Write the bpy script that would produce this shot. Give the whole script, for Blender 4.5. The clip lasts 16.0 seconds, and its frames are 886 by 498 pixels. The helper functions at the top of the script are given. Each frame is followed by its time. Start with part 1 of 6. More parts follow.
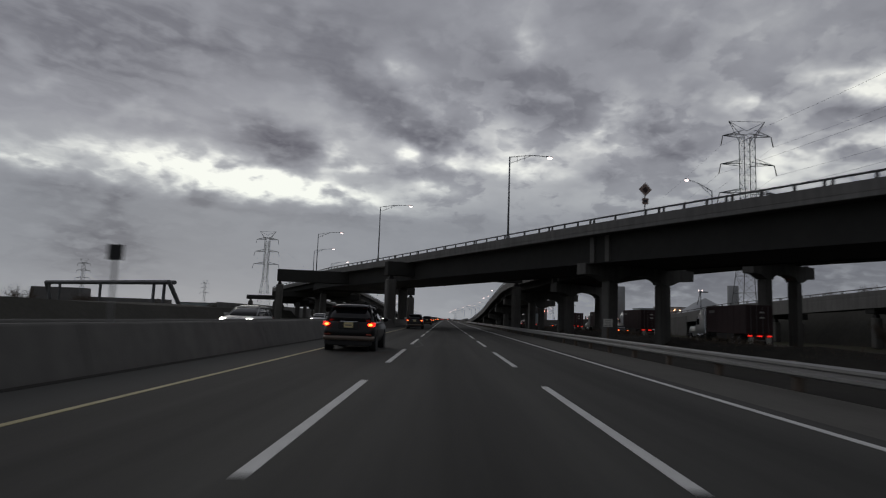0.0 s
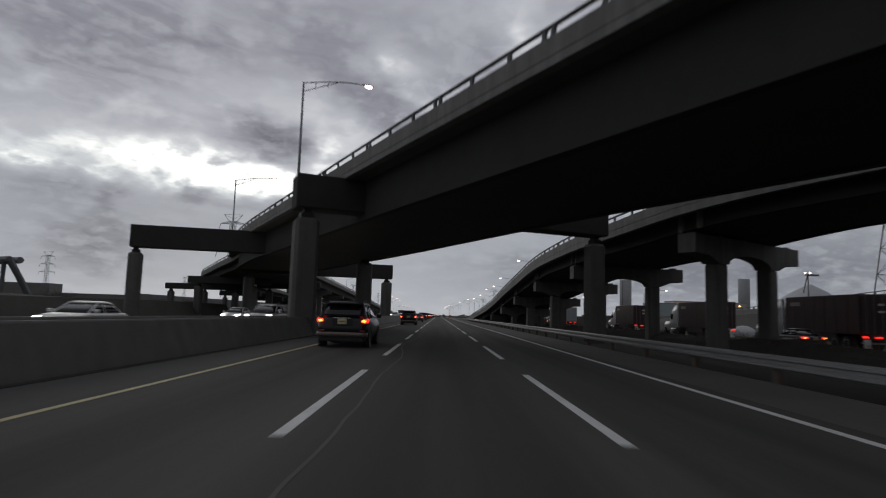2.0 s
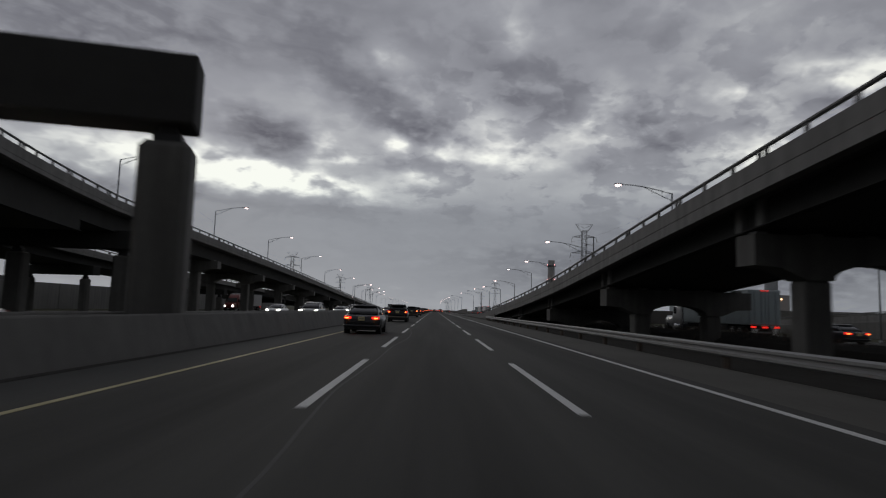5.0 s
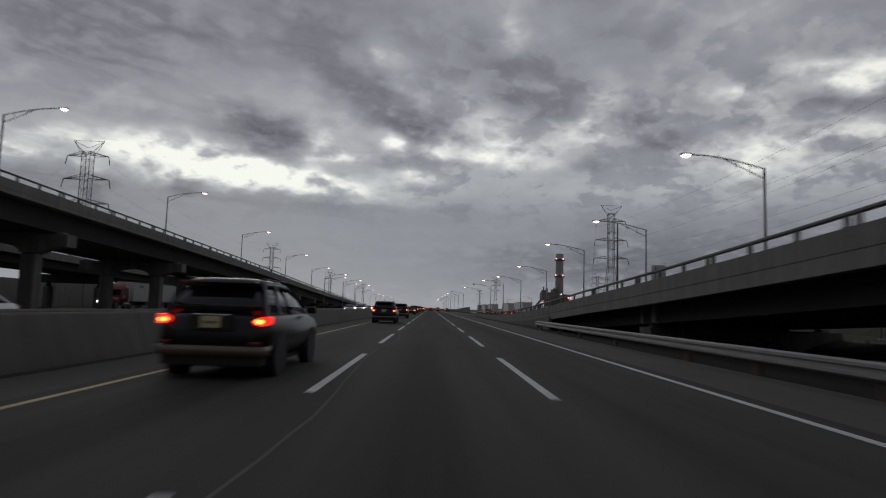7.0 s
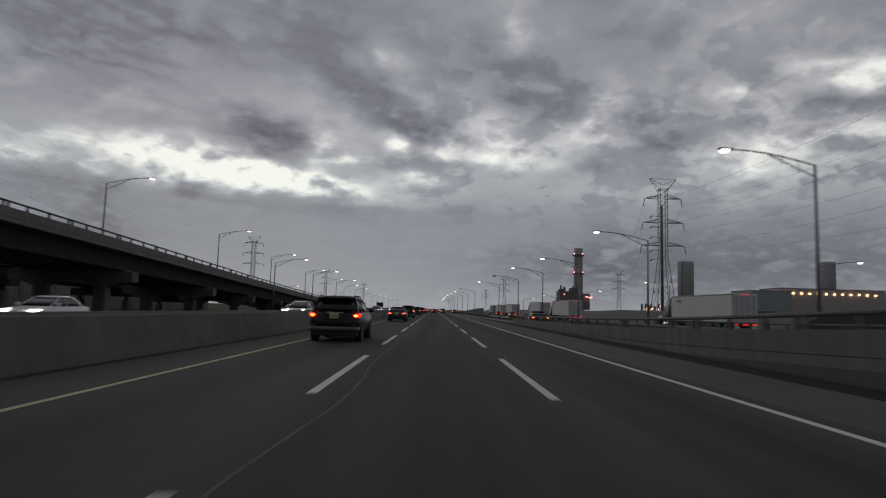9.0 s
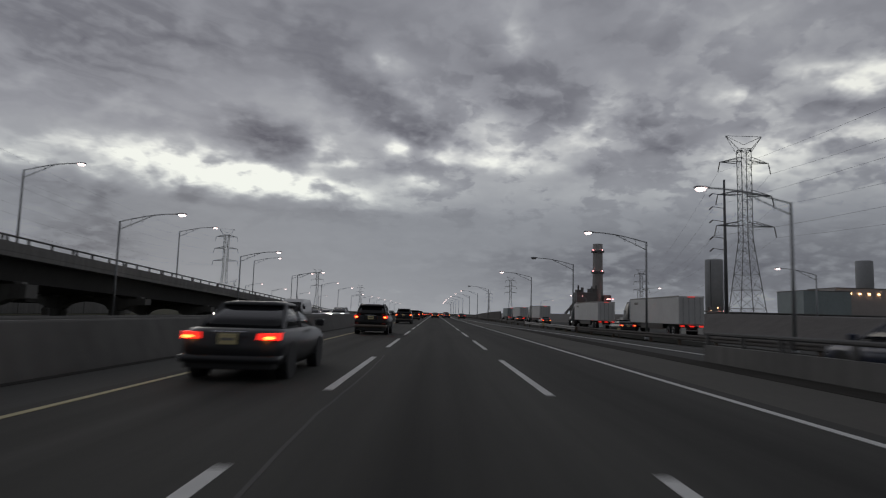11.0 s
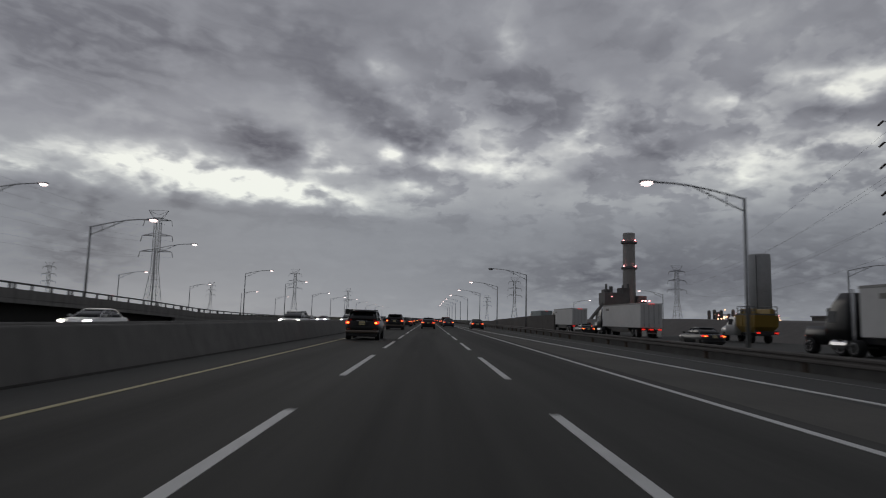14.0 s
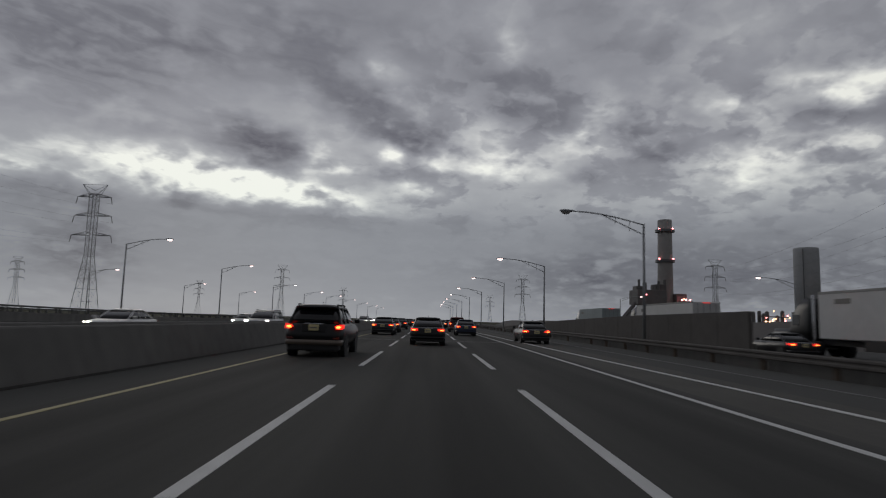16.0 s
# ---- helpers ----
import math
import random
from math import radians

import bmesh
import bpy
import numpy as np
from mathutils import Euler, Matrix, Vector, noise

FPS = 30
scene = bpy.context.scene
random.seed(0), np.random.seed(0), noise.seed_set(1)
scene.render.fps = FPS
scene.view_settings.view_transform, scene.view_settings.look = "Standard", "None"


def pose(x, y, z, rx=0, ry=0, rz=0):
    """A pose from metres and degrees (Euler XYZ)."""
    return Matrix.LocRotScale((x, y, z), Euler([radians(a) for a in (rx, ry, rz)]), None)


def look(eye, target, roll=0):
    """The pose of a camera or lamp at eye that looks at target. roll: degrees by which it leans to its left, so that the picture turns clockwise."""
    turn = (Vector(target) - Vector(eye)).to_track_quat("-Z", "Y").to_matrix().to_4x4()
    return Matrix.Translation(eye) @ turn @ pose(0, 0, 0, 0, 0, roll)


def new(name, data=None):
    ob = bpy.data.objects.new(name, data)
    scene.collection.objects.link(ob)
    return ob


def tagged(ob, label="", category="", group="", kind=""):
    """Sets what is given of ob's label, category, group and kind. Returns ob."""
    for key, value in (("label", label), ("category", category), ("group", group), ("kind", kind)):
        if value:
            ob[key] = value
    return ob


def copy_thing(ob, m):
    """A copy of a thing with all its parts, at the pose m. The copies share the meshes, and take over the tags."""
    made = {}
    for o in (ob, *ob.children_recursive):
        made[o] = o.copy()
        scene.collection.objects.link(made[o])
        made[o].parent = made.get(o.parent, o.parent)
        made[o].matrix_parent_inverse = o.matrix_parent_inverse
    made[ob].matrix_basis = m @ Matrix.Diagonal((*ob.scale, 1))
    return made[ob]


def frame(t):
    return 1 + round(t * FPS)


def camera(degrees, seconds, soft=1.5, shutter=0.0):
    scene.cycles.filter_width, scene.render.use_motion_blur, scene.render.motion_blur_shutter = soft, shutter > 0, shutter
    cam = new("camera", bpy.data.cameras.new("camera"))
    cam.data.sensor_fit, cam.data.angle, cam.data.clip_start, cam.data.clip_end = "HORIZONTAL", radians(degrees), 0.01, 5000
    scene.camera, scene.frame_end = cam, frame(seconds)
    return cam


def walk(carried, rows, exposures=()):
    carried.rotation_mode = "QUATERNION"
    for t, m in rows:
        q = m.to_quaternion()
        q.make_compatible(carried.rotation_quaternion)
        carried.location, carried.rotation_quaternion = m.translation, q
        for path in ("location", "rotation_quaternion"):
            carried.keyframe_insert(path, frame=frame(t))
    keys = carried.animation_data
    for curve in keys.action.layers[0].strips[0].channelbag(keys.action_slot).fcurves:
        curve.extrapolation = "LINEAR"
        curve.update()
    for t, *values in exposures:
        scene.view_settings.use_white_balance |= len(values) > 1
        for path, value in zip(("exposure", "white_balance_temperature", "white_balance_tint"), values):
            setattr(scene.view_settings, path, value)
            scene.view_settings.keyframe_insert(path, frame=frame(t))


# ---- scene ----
cam = camera(71.0, 16.0, soft=1.15, shutter=0.4)
PATH = [  # seconds, x, y, z, yaw, pitch, roll
    (0.0, -0.162, -0.000, 1.304, 0.14, 6.40, -2.00),
    (0.5, -0.136, 12.192, 1.304, 0.07, 6.35, -1.76),
    (1.0, -0.089, 25.190, 1.304, -0.00, 6.32, -1.75),
    (1.5, -0.081, 37.683, 1.304, -0.16, 6.16, -1.84),
    (2.0, -0.115, 50.163, 1.304, -0.41, 6.07, -1.81),
    (2.5, -0.143, 62.202, 1.304, -0.62, 5.90, -1.72),
    (3.0, -0.130, 74.892, 1.304, -0.69, 6.01, -1.65),
    (3.5, -0.107, 87.798, 1.304, -0.68, 5.87, -1.67),
    (4.0, -0.104, 100.940, 1.304, -0.66, 5.65, -1.79),
    (6.5, -0.012, 163.552, 1.304, -1.14, 5.56, -1.66),
    (7.0, 0.002, 176.588, 1.304, -1.14, 5.46, -1.85),
    (7.5, 0.021, 189.342, 1.304, -1.13, 5.39, -1.83),
    (8.0, 0.041, 202.150, 1.304, -1.08, 5.47, -1.80),
    (8.5, 0.060, 215.090, 1.304, -0.96, 5.56, -1.77),
    (9.0, 0.053, 228.195, 1.304, -0.79, 5.57, -1.67),
    (11.5, -0.040, 291.303, 1.304, -0.77, 6.15, -1.55),
    (12.0, 0.021, 303.545, 1.304, -0.96, 6.38, -1.50),
    (12.5, 0.075, 315.611, 1.304, -1.11, 6.41, -1.35),
    (13.0, 0.111, 328.094, 1.286, -1.20, 6.48, -1.28),
    (13.5, 0.124, 340.532, 1.286, -1.25, 6.43, -1.35),
    (14.0, 0.122, 352.936, 1.286, -1.29, 6.45, -1.41),
    (14.5, 0.123, 365.233, 1.286, -1.35, 6.50, -1.39),
    (15.0, 0.134, 377.356, 1.286, -1.39, 6.60, -1.43),
    (15.5, 0.120, 389.373, 1.286, -1.37, 6.58, -1.58),
    (16.0, 0.074, 401.158, 1.304, -1.32, 6.56, -1.66),
]
walk(cam, [(t, pose(x, y, z, 90 + pitch, roll, yaw)) for t, x, y, z, yaw, pitch, roll in PATH],
     [(0.0, -1.78), (1.0, -1.66), (1.5, -1.48), (2.0, -1.33), (2.5, -1.08), (3.0, -1.02), (3.5, -1.36), (4.0, -1.66), (4.4, -1.75), (6.3, -1.80), (9.0, -1.83), (16.0, -1.88)])

# ---- world, sun, exposure ----
def sky_world():
    w = bpy.data.worlds.new("dusk_sky")
    scene.world = w
    w.use_nodes = True
    nt = w.node_tree
    nt.nodes.clear()
    N, L = nt.nodes.new, nt.links.new

    def math_node(op, a, b=None, c=None):
        n = N("ShaderNodeMath")
        n.operation = op
        for i, v in enumerate((a, b, c)):
            if v is None:
                continue
            if isinstance(v, (int, float)):
                n.inputs[i].default_value = v
            else:
                L(v, n.inputs[i])
        return n.outputs[0]

    def vec_node(op, a, b=None, scale=None):
        n = N("ShaderNodeVectorMath")
        n.operation = op
        for i, v in enumerate((a, b)):
            if v is None:
                continue
            if isinstance(v, tuple):
                n.inputs[i].default_value = v
            else:
                L(v, n.inputs[i])
        if scale is not None:
            n.inputs["Scale"].default_value = scale
        return n.outputs[0]

    def noise_node(vec, scale, detail, rough, lac=2.0):
        n = N("ShaderNodeTexNoise")
        L(vec, n.inputs["Vector"])
        n.inputs["Scale"].default_value = scale
        n.inputs["Detail"].default_value = detail
        n.inputs["Roughness"].default_value = rough
        n.inputs["Lacunarity"].default_value = lac
        return n

    tc = N("ShaderNodeTexCoord")
    sep = N("ShaderNodeSeparateXYZ")
    L(tc.outputs["Generated"], sep.inputs[0])
    x, y, z = sep.outputs
    az = math_node("MULTIPLY", math_node("ARCTAN2", x, y), 57.2958)
    el = math_node("MULTIPLY", math_node("ARCSINE", z), 57.2958)
    # cloud layer: the sky laid on a high flat sheet
    inv = math_node("DIVIDE", 1.0, math_node("ADD", math_node("MAXIMUM", z, 0.0), 0.34))
    sheet = N("ShaderNodeCombineXYZ")
    L(math_node("MULTIPLY", x, inv), sheet.inputs[0])
    L(math_node("MULTIPLY", y, inv), sheet.inputs[1])
    sheet = sheet.outputs[0]
    ang = N("ShaderNodeCombineXYZ")
    L(az, ang.inputs[0])
    L(el, ang.inputs[1])
    wob = noise_node(sheet, 4.5, 4, 0.55)
    warp = vec_node("SCALE", vec_node("SUBTRACT", wob.outputs["Color"], (0.5, 0.5, 0.5)), scale=WARP)
    curl = noise_node(sheet, 13.0, 3, 0.5)
    warp2 = vec_node("SCALE", vec_node("SUBTRACT", curl.outputs["Color"], (0.5, 0.5, 0.5)), scale=WARP_FINE)
    ang2 = vec_node("ADD", ang.outputs[0], vec_node("MULTIPLY", vec_node("ADD", warp, warp2), (1.5, 0.8, 1.0)))
    big = noise_node(sheet, 2.6, 4, 0.46).outputs["Fac"]
    fine = noise_node(vec_node("ADD", sheet, vec_node("SCALE", wob.outputs["Color"], scale=0.16)), 7.0, 5, 0.47).outputs["Fac"]
    streak_v = vec_node("MULTIPLY", ang2, (0.035, 0.42, 1.0))
    streak = noise_node(streak_v, 1.0, 5, 0.55).outputs["Fac"]
    total = None
    for a, e, sa, se, tilt, amp in (*GAPS, *CLOUDS, *SWELLS):
        m = N("ShaderNodeMapping")
        m.vector_type = "TEXTURE"
        L(ang2, m.inputs["Vector"])
        m.inputs["Location"].default_value = (a, e, 0)
        m.inputs["Rotation"].default_value = (0, 0, radians(tilt))
        m.inputs["Scale"].default_value = (sa, se, 1)
        g = N("ShaderNodeTexGradient")
        g.gradient_type = "QUADRATIC_SPHERE"
        L(m.outputs[0], g.inputs[0])
        total = math_node("MULTIPLY_ADD", g.outputs["Fac"], amp, total if total is not None else 0.0)
    # height above the horizon: grey stratus low down, lighter gaps in the middle, dark cloud above
    lift = N("ShaderNodeValToRGB")
    L(math_node("DIVIDE", el, 45.0), lift.inputs[0])
    ramp = lift.color_ramp
    ramp.interpolation = "EASE"
    ramp.elements[0].position, ramp.elements[0].color = 0.0, (0.48, 0.48, 0.48, 1)
    ramp.elements[1].position, ramp.elements[1].color = 1.0, (0.42, 0.42, 0.42, 1)
    for p, v in LIFT:
        q = ramp.elements.new(p)
        q.color = (v, v, v, 1)
    # texture fades towards the horizon, where flat streaks take over
    high = math_node("MINIMUM", math_node("MAXIMUM", math_node("DIVIDE", math_node("SUBTRACT", el, 6.5), 8.5), 0.16), 1.0)
    # the sheet is smooth to the left of the road and broken to its right
    broken = math_node("MINIMUM", math_node("MAXIMUM", math_node("DIVIDE", math_node("ADD", az, 32.0), 40.0), 0.14), 1.2)
    tex = math_node("ADD", math_node("MULTIPLY", math_node("MULTIPLY", math_node("SUBTRACT", big, 0.5), math_node("MULTIPLY_ADD", broken, 0.6, 0.2)), 0.5), math_node("MULTIPLY", math_node("MULTIPLY", math_node("SUBTRACT", fine, 0.5), broken), 0.36))
    v = math_node("ADD", lift.outputs["Color"], math_node("MULTIPLY", tex, high))
    v = math_node("ADD", v, math_node("MULTIPLY", math_node("MULTIPLY", math_node("SUBTRACT", streak, 0.5), math_node("SUBTRACT", 1.2, high)), 0.13))
    # thin slanting layers in the long gap, small dark cloudlets to the right of the road
    layers = N("ShaderNodeMapping")
    layers.vector_type = "TEXTURE"
    L(ang2, layers.inputs["Vector"])
    layers.inputs["Rotation"].default_value = (0, 0, radians(-8))
    layers.inputs["Scale"].default_value = (14.0, 0.75, 1)
    thin = noise_node(layers.outputs[0], 1.0, 4, 0.55).outputs["Fac"]
    streak = math_node("ADD", math_node("MULTIPLY", streak, 0.35), math_node("MULTIPLY_ADD", thin, 1.3, -0.32))
    cells = noise_node(vec_node("ADD", sheet, vec_node("SCALE", curl.outputs["Color"], scale=0.1)), 9.0, 4, 0.48).outputs["Fac"]
    puff = N("ShaderNodeMapRange")
    puff.interpolation_type = "SMOOTHSTEP"
    L(cells, puff.inputs["Value"])
    puff.inputs["From Min"].default_value, puff.inputs["From Max"].default_value = 0.47, 0.60
    zone = N("ShaderNodeValToRGB")
    L(math_node("DIVIDE", el, 45.0), zone.inputs[0])
    zr = zone.color_ramp
    zr.elements[0].position, zr.elements[0].color = 0.15, (0, 0, 0, 1)
    zr.elements[1].position, zr.elements[1].color = 0.24, (1, 1, 1, 1)
    for p, q in ((0.42, 1.0), (0.6, 0.3)):
        zr.elements.new(p).color = (q, q, q, 1)
    right = math_node("MINIMUM", math_node("MAXIMUM", math_node("DIVIDE", math_node("ADD", az, 16.0), 18.0), 0.0), 1.0)
    lump = math_node("MULTIPLY", math_node("MULTIPLY", math_node("SUBTRACT", puff.outputs["Result"], 0.38), zone.outputs["Color"]), right)
    v = math_node("MULTIPLY_ADD", lump, -0.14, v)
    flow = math_node("ADD", math_node("MULTIPLY", fine, math_node("MINIMUM", broken, 1.0)), math_node("MULTIPLY", streak, math_node("SUBTRACT", 1.0, math_node("MINIMUM", broken, 1.0))))
    v = math_node("ADD", v, math_node("MULTIPLY", total, math_node("ADD", 0.2, math_node("MULTIPLY", flow, 1.6))))
    # the sky away from the set sun is dimmer
    away = math_node("MULTIPLY_ADD", math_node("COSINE", math_node("MULTIPLY", math_node("ADD", az, 12.0), 0.0174533)), 0.5, 0.5)
    dim = math_node("MULTIPLY_ADD", away, 0.55, 0.47)
    col = N("ShaderNodeValToRGB")
    L(v, col.inputs[0])
    ramp = col.color_ramp
    ramp.elements[0].position, ramp.elements[0].color = 0.0, (0.10, 0.10, 0.122, 1)
    ramp.elements[1].position, ramp.elements[1].color = 1.0, (0.77, 0.772, 0.725, 1)
    for p, c in ((0.25, (0.160, 0.162, 0.186)), (0.45, (0.248, 0.252, 0.280)), (0.62, (0.372, 0.378, 0.397)), (0.8, (0.575, 0.578, 0.572))):
        q = ramp.elements.new(p)
        q.color = (*c, 1)
    sky = N("ShaderNodeTexSky")
    sky.sky_type = "NISHITA"
    sky.sun_disc = False
    sky.sun_elevation, sky.sun_rotation = radians(14), radians(-22)
    clear = N("ShaderNodeBackground")
    L(sky.outputs[0], clear.inputs["Color"])
    clear.inputs["Strength"].default_value = 0.05
    cloud = N("ShaderNodeBackground")
    # thicker air low down takes a cold greenish cast
    cast = N("ShaderNodeMixRGB")
    cast.blend_type = "MULTIPLY"
    L(math_node("SUBTRACT", 1.2, high), cast.inputs["Fac"])
    L(col.outputs["Color"], cast.inputs["Color1"])
    cast.inputs["Color2"].default_value = (0.965, 1.0, 0.985, 1)
    L(cast.outputs["Color"], cloud.inputs["Color"])
    L(math_node("MULTIPLY", dim, SKY), cloud.inputs["Strength"])
    mix = N("ShaderNodeMixShader")
    mix.inputs[0].default_value = 0.97
    L(clear.outputs[0], mix.inputs[1])
    L(cloud.outputs[0], mix.inputs[2])
    out = N("ShaderNodeOutputWorld")
    L(mix.outputs[0], out.inputs["Surface"])


WARP, WARP_FINE = 2.8, 1.7
SKY = 4.3
LIFT = ((0.10, 0.42), (0.18, 0.41), (0.27, 0.50), (0.37, 0.52), (0.48, 0.44), (0.65, 0.40))
# azimuth, elevation, half widths, tilt in degrees and weight of single gaps and clouds
GAPS = (
    (-33.8, 10.9, 15, 1.7, -3, 0.5), (-26.4, 12.0, 17, 2.7, -5, 0.66), (-18.8, 11.5, 14, 3.0, -9, 0.58), (-12.4, 11.0, 18, 2.8, -9, 0.85),
    (-11.3, 14.0, 3.2, 3, -60, 0.6), (-8.4, 13.8, 5, 1.7, -5, 0.45), (-3.8, 14.9, 2.8, 1.6, -10, 0.8), (0.5, 14.7, 3.2, 1.7, -8, 0.6),
    (4.8, 13.9, 8, 1.4, -5, 0.5), (6.8, 14.8, 5, 1.2, -5, 0.35), (14.1, 17.5, 5.5, 3, 10, 0.6), (25.9, 18.6, 3.6, 2, -30, 0.6),
    (28.3, 17.7, 3, 2, 0, 0.35), (32.6, 19.4, 7.5, 1.9, -8, 0.5), (36.0, 18.7, 4.5, 2.3, 0, 0.85), (-2.6, 12.0, 7, 2, -3, 0.35),
)
CLOUDS = (
    (-15.4, 14.8, 8, 4.4, -22, -0.66), (-7.2, 19.4, 15, 5, -24, -0.32), (8.0, 20.1, 11.5, 5.4, -26, -0.42), (-11.7, 24.8, 20, 6, -10, -0.22),
    (-22.8, 22.1, 14, 3.5, -15, -0.16), (-1.8, 16.6, 9, 4.6, -20, -0.38), (-5.4, 13.3, 4.5, 2.2, -10, -0.4), (20.5, 14.7, 6.6, 5.6, 0, -0.46),
    (18.1, 17.4, 4.4, 3.2, 0, -0.3), (13.8, 13.3, 5.4, 2.6, 0, -0.42), (22.3, 20.1, 12, 5, -20, -0.2), (34.5, 16.9, 9, 2.4, -5, -0.36),
    (27.6, 16.0, 4.2, 2.5, 0, -0.25), (-8.8, 9.0, 22, 1.9, -2, -0.3), (-22.1, 10.5, 2, 3, 0, -0.4),
)
# broad soft swells and thin smoke
SWELLS = (
    (33.7, 14.4, 17, 5, 0, 0.36), (27.6, 12.3, 22, 5, 0, 0.25), (-5.7, 22.9, 4.6, 3, -15, 0.34), (7.0, 24.4, 3.6, 2.6, -30, 0.3),
    (13.0, 15.4, 14, 5, 0, 0.18), (-15.3, 18.0, 14, 5, -15, 0.16), (5.7, 16.0, 9, 3, 0, 0.22), (14.1, 4.0, 24, 5.5, 0, -0.27),
    (-31.2, 20.3, 28, 12, 0, -0.3), (-33.0, 9.6, 6, 3, 0, -0.16), (-31.2, 10.8, 3.2, 3.4, 0, -0.3), (21.9, 25.0, 24, 6, -5, 0.06),
    (-1.4, 7.5, 18, 4, 0, 0.01),
    (30, 4.5, 30, 8, 0, -0.27), (-30, 6.5, 16, 7, 0, -0.12), (-29.3, 4.5, 6.5, 4.5, 0, -0.2), (-28.3, 9.5, 1.9, 6.5, 6, -0.24),
)
sky_world()
sun = new("sun", bpy.data.lights.new("sun", "SUN"))
sun.data.energy, sun.data.angle, sun.data.color = 0.5, radians(25), (1.0, 0.93, 0.84)
sun.matrix_world = look((0, 0, 60), (60 * math.sin(radians(22)), -60 * math.cos(radians(22)), 44))


# ---- materials ----
def material(name, color, rough=0.6, metal=0.0, vary=0.2, grain=4.0, stain=0.35, bump=0.15, emit=0.0, spec=0.5, island=False, runs=0.0):
    m = bpy.data.materials.new(name)
    m.use_nodes = True
    nt = m.node_tree
    bsdf = nt.nodes["Principled BSDF"]
    bsdf.inputs["Roughness"].default_value = rough
    bsdf.inputs["Metallic"].default_value = metal
    bsdf.inputs["Specular IOR Level"].default_value = spec
    N, L = nt.nodes.new, nt.links.new
    fine = N("ShaderNodeTexNoise")
    fine.inputs["Scale"].default_value, fine.inputs["Detail"].default_value = grain, 6
    wide = N("ShaderNodeTexNoise")
    wide.inputs["Scale"].default_value, wide.inputs["Detail"].default_value = stain, 4
    geo = N("ShaderNodeNewGeometry")
    L(geo.outputs["Position"], fine.inputs["Vector"])
    L(geo.outputs["Position"], wide.inputs["Vector"])
    mul = N("ShaderNodeMath")
    mul.operation = "MULTIPLY_ADD"
    L(fine.outputs["Fac"], mul.inputs[0])
    mul.inputs[1].default_value, mul.inputs[2].default_value = vary * 1.2, 1 - vary * 1.2
    add = N("ShaderNodeMath")
    add.operation = "MULTIPLY_ADD"
    L(wide.outputs["Fac"], add.inputs[0])
    add.inputs[1].default_value = vary * 1.4
    L(mul.outputs[0], add.inputs[2])
    last = add.outputs[0]
    if runs:
        # rain runs down upright faces
        tall = N("ShaderNodeVectorMath")
        tall.operation = "MULTIPLY"
        L(geo.outputs["Position"], tall.inputs[0])
        tall.inputs[1].default_value = (2.2, 2.2, 0.16)
        drip = N("ShaderNodeTexNoise")
        drip.inputs["Scale"].default_value, drip.inputs["Detail"].default_value = 1.0, 6
        L(tall.outputs[0], drip.inputs["Vector"])
        wash = N("ShaderNodeMath")
        wash.operation = "MULTIPLY_ADD"
        L(drip.outputs["Fac"], wash.inputs[0])
        wash.inputs[1].default_value, wash.inputs[2].default_value = runs * 2.2, 1 - runs * 1.1
        both = N("ShaderNodeMath")
        both.operation = "MULTIPLY"
        L(last, both.inputs[0])
        L(wash.outputs[0], both.inputs[1])
        last = both.outputs[0]
    if island:
        info = N("ShaderNodeObjectInfo")
        tone = N("ShaderNodeMath")
        tone.operation = "MULTIPLY_ADD"
        L(info.outputs["Random"], tone.inputs[0])
        tone.inputs[1].default_value = 0.35
        L(last, tone.inputs[2])
        last = tone.outputs[0]
    tint = N("ShaderNodeVectorMath")
    tint.operation = "SCALE"
    tint.inputs[0].default_value = color
    L(last, tint.inputs["Scale"])
    L(tint.outputs[0], bsdf.inputs["Base Color"])
    if bump:
        b = N("ShaderNodeBump")
        b.inputs["Strength"].default_value = bump
        b.inputs["Distance"].default_value = 0.02
        L(fine.outputs["Fac"], b.inputs["Height"])
        L(b.outputs[0], bsdf.inputs["Normal"])
    if emit:
        bsdf.inputs["Emission Color"].default_value = (*color, 1)
        bsdf.inputs["Emission Strength"].default_value = emit
    return m


